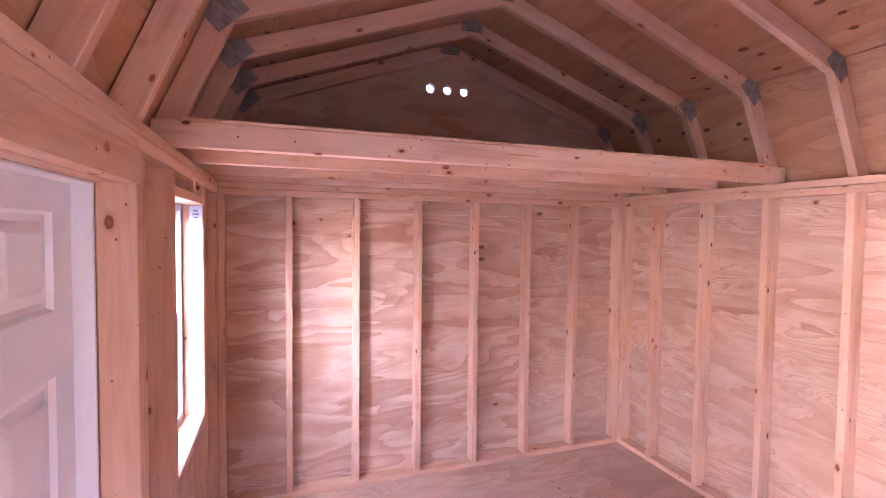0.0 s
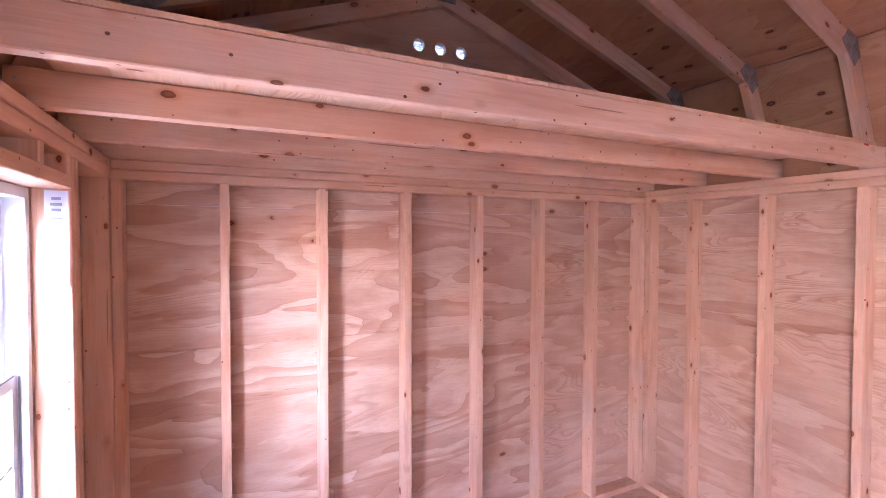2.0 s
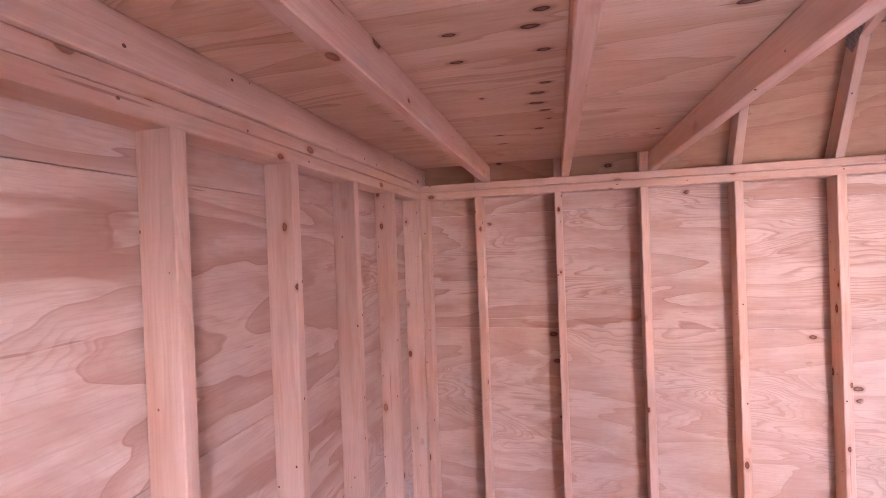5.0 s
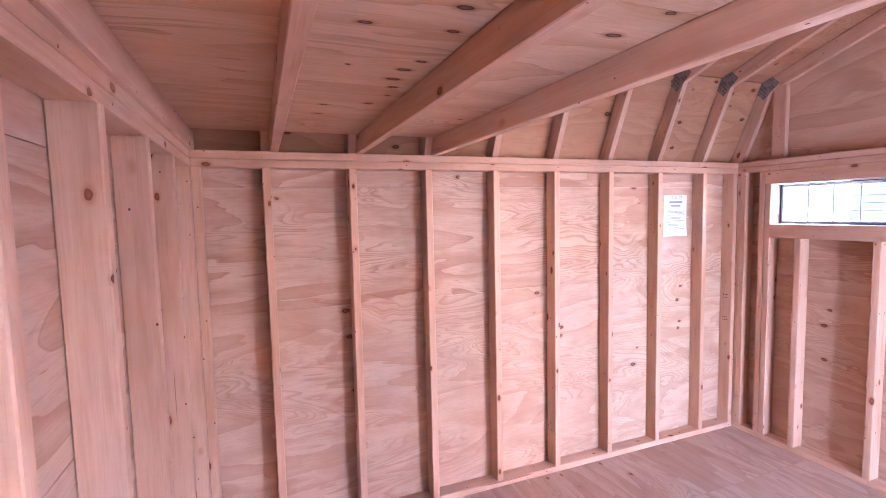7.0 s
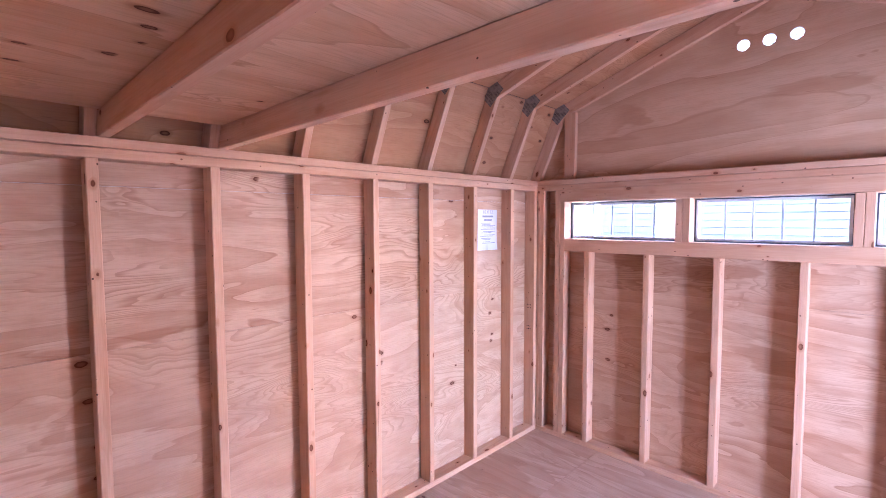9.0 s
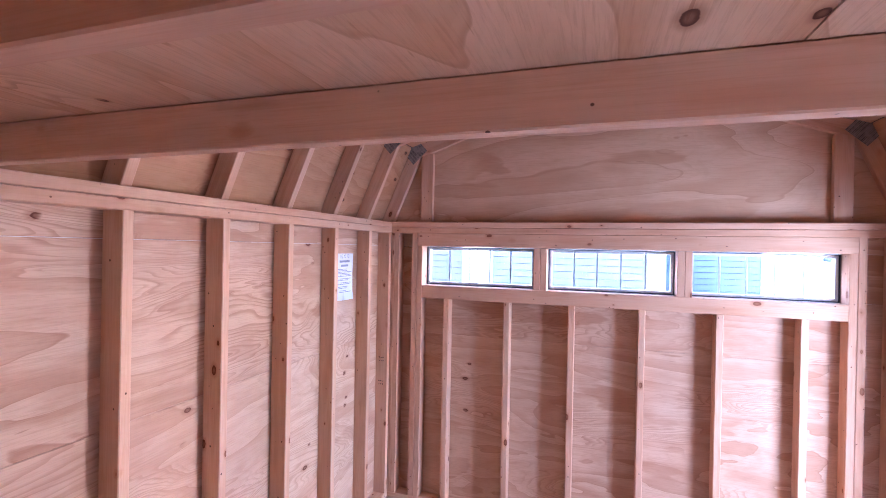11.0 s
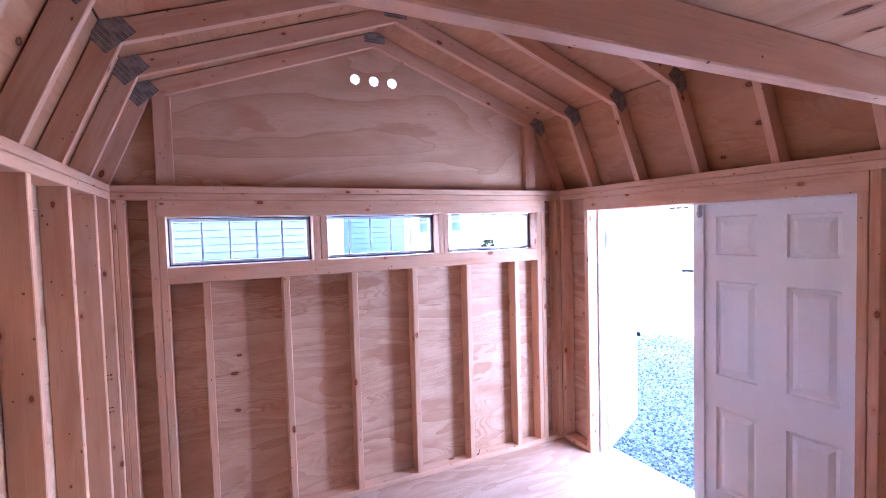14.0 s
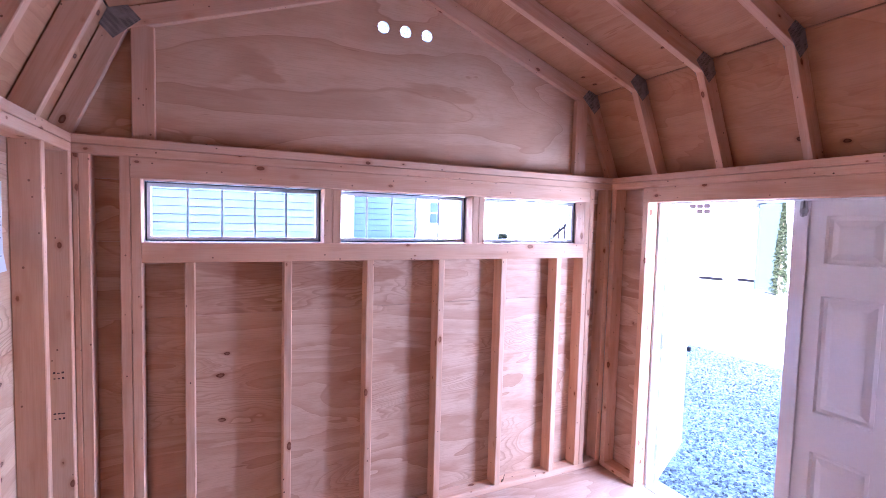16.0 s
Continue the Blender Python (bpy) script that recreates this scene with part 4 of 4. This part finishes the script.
def house_window(parent, p, d, w, h, cols=1, rows_=1, glass=TEAL_GLASS):
    """A window on a wall; p its lower corner, d the direction along the wall in plan."""
    n = Vector((d[1], -d[0]))
    m = Matrix(((d[0], -n.x, 0, p[0]), (d[1], -n.y, 0, p[1]), (0, 0, 1, p[2]), (0, 0, 0, 1)))
    f = 0.05
    fr = part("window", boxes((-f, w + f, -0.06, 0.0, -f, 0), (-f, w + f, -0.06, 0, h, h + f), (-f, 0, -0.06, 0, 0, h), (w, w + f, -0.06, 0, 0, h)), SIDING_WHITE, parent)
    fr.matrix_world = m
    for i in range(cols):
        for j in range(rows_):
            g2 = 0.02
            part("pane", boxes((w * i / cols + g2, w * (i + 1) / cols - g2, -0.03, -0.005, h * j / rows_ + g2, h * (j + 1) / rows_ - g2)), glass, fr)


def house(x0, x1, y0, y1, height, label):
    h = empty("house")
    lapped_wall(h, "wall", (x1, y1), (x0, y1), GZ, height, SIDING_WHITE, 0.16)
    lapped_wall(h, "wall", (x0, y1), (x0, y0), GZ, height, SIDING_WHITE, 0.16)
    lapped_wall(h, "wall", (x1, y0), (x1, y1), GZ, height, SIDING_WHITE, 0.16)
    lapped_wall(h, "wall", (x0, y0), (x1, y0), GZ, height, SIDING_WHITE, 0.16)
    ym, xm = (y0 + y1) / 2, (x0 + x1) / 2
    bm = bmesh.new()
    o = 0.4
    base_ = [(x0 - o, y0 - o), (x1 + o, y0 - o), (x1 + o, y1 + o), (x0 - o, y1 + o)]
    lo = [bm.verts.new((x, y, height)) for x, y in base_]
    if x1 - x0 > y1 - y0:
        top = [bm.verts.new((x, ym, height + 2.2)) for x in (x0 - o, x1 + o)]
        for q in ((lo[0], lo[1], top[1], top[0]), (lo[2], lo[3], top[0], top[1]), (lo[1], lo[2], top[1]), (lo[3], lo[0], top[0])):
            bm.faces.new(q)
    else:
        top = [bm.verts.new((xm, y, height + 2.2)) for y in (y0 - o, y1 + o)]
        for q in ((lo[1], lo[2], top[1], top[0]), (lo[3], lo[0], top[0], top[1]), (lo[0], lo[1], top[0]), (lo[2], lo[3], top[1])):
            bm.faces.new(q)
    bm.faces.new(lo[::-1])
    bmesh.ops.recalc_face_normals(bm, faces=bm.faces)
    part("roof", bm, SHINGLE, h)
    return tagged(h, label, "house", "far houses")


# East house is out of view, added so its shadow covers the southern sheds
house(5.2, 11.5, -4.6, 1.4, 6.4, "unseen white sided two-storey house, added east to shade the neighbouring sheds")
garage = house(-24.0, -16.0, -16.0, -5.4, 3.7, "white sided garage with a row of small panes")
house_window(garage, (-15.93, -10.30, 2.17), (0, 1), 0.93, 0.42, 3, 2, DARK_GLASS)
far = house(-18.0, -5.0, -26.0, -17.5, 5.0, "white sided house with dark windows and a deck")
for x in (-7.7, -9.4):
    house_window(far, (x, -17.43, 1.5), (-1, 0), 0.55, 1.0, 1, 2)
right_house = house(-19.0, -13.2, -4.9, -2.4, 3.4, "white sided house at the edge of the yard")

# deck stair and railing in front of the far house
deck = tagged(empty("deck_stair"), "dark wooden stair with a railing", "stair")
for k in range(5):
    board("tread", deck, -7.15 - 0.28 * k, -6.87 - 0.28 * k, -9.2, -8.2, GZ + 0.26 * k, GZ + 0.26 * k + 0.05, "y", TIMBER)
    board("riser", deck, -6.90 - 0.28 * k, -6.87 - 0.28 * k, -9.2, -8.2, GZ, GZ + 0.26 * k - 0.001, "z", TIMBER) if k else None
for k in range(9):
    x = -6.95 - 0.2 * k
    z = GZ + 0.26 * min(k * 0.72, 4)
    board("baluster", deck, x - 0.02, x + 0.02, -8.22, -8.18, z + 0.02, z + 1.0, "z", TIMBER)
rail = link("rail", boxes((-0.95, 0.95, -0.03, 0.03, -0.03, 0.03)), TIMBER, deck)
rail.matrix_world = Matrix.Translation((-7.72, -8.2, GZ + 1.60)) @ Matrix.Rotation(radians(37), 4, "Y")


def shrub(name, x, y, h, r, cone, seed, label):
    rs = random.Random(seed)
    t = empty(name)
    bm = bmesh.new()
    bmesh.ops.create_cone(bm, cap_ends=True, segments=8, radius1=0.05, radius2=0.015, depth=h * 0.8, matrix=Matrix.Translation((0, 0, h * 0.4)))
    part("trunk", bm, BARK, t)
    bm = bmesh.new()
    for i in range(1800):
        z = rs.uniform(0.05, 1.0)
        rad = r * ((1 - z) ** 0.7 if cone else math.sin(math.pi * (0.12 + 0.85 * z)) ** 0.6) * (0.8 + 0.35 * rs.random()) * rs.uniform(0.6, 1.0)
        a = rs.uniform(0, 6.283)
        c = Vector((rad * math.cos(a), rad * math.sin(a), z * h))
        l = rs.uniform(0.04, 0.08)
        q = Euler((rs.uniform(-1, 1), rs.uniform(-1, 1), rs.uniform(0, 6.3))).to_matrix()
        vs = [bm.verts.new(c + q @ Vector(p) * l) for p in ((-0.4, 0, 0), (0, -0.9, 0.1), (0.4, 0, 0), (0, 0.9, 0.15))]
        bm.faces.new(vs)
    part("crown", bm, LEAF, t)
    t.location = (x, y, GZ)
    return tagged(t, label, "shrub")


shrub("evergreen", -12.6, -4.98, 2.6, 0.21, True, 1, "narrow dark evergreen beside the blue shed")
shrub("bush", -6.6, -9.4, 1.5, 0.45, False, 2, "rounded leafy bush in front of a house")
shrub("bush", 3.9, -15.5, 2.4, 0.7, False, 5, "rounded leafy bush in front of a house")
for x, y, l, a in ((-14.82, -8.45, 0.76, 109), (-15.65, -7.53, 0.9, 97)):
    ob = tagged(link("timber", boxes((-l / 2, l / 2, -0.07, 0.07, 0.0, 0.10), bevel=0.01), TIMBER), "dark landscape timber lying on the ground", "timber", "timbers on the ground")
    ob.matrix_world = pose(x, y, GZ, 0, 0, a)


# ---- small things inside ----
bm = bmesh.new()
prev = None
for i in range(7):
    u = i / 6
    c = Vector((0.012 * math.sin(3 * u), 0.010 * u, 0.004 + 0.040 * u * u))
    w = 0.010 * math.sin(math.pi * (0.08 + 0.85 * u))
    row = [bm.verts.new(c + Vector((sx * w, 0.003 * abs(sx), 0.002))) for sx in (-1, 0, 1)]
    if prev:
        for k in (0, 1):
            bm.faces.new((prev[k], prev[k + 1], row[k + 1], row[k]))
    prev = row
ret = bmesh.ops.extrude_face_region(bm, geom=list(bm.faces))
for v in ret["geom"]:
    if isinstance(v, bmesh.types.BMVert):
        v.co.z -= 0.0008
box(bm, -0.004, 0.018, -0.004, 0.002, 0.0, 0.006)
leaf_ = tagged(link("dry_leaf", bm, plain("dry_leaf", rgb(0.12, 0.06, 0.03), 0.8)), "small curled brown leaf on the bottom plate", "leaf")
leaf_.matrix_world = pose(-0.675, 0.060, T, 0, 0, 40)
rs = random.Random(8)
stamp_ink = plain("faded_stamp_ink", rgb(0.10, 0.05, 0.04), 0.9)
stamp = tagged(empty("grade_stamp"), "faded dark grade stamp inked on the stud", "stamp")
for z0 in (0.80, 0.965):
    for i in range(6):
        x, z = 1.462 + 0.014 * (i % 3), z0 + 0.022 * (i // 3)
        part("mark", boxes((x, x + rs.uniform(0.006, 0.012), S + T + 0.0008, S + T + 0.0012, z, z + rs.uniform(0.004, 0.008))), stamp_ink, stamp)
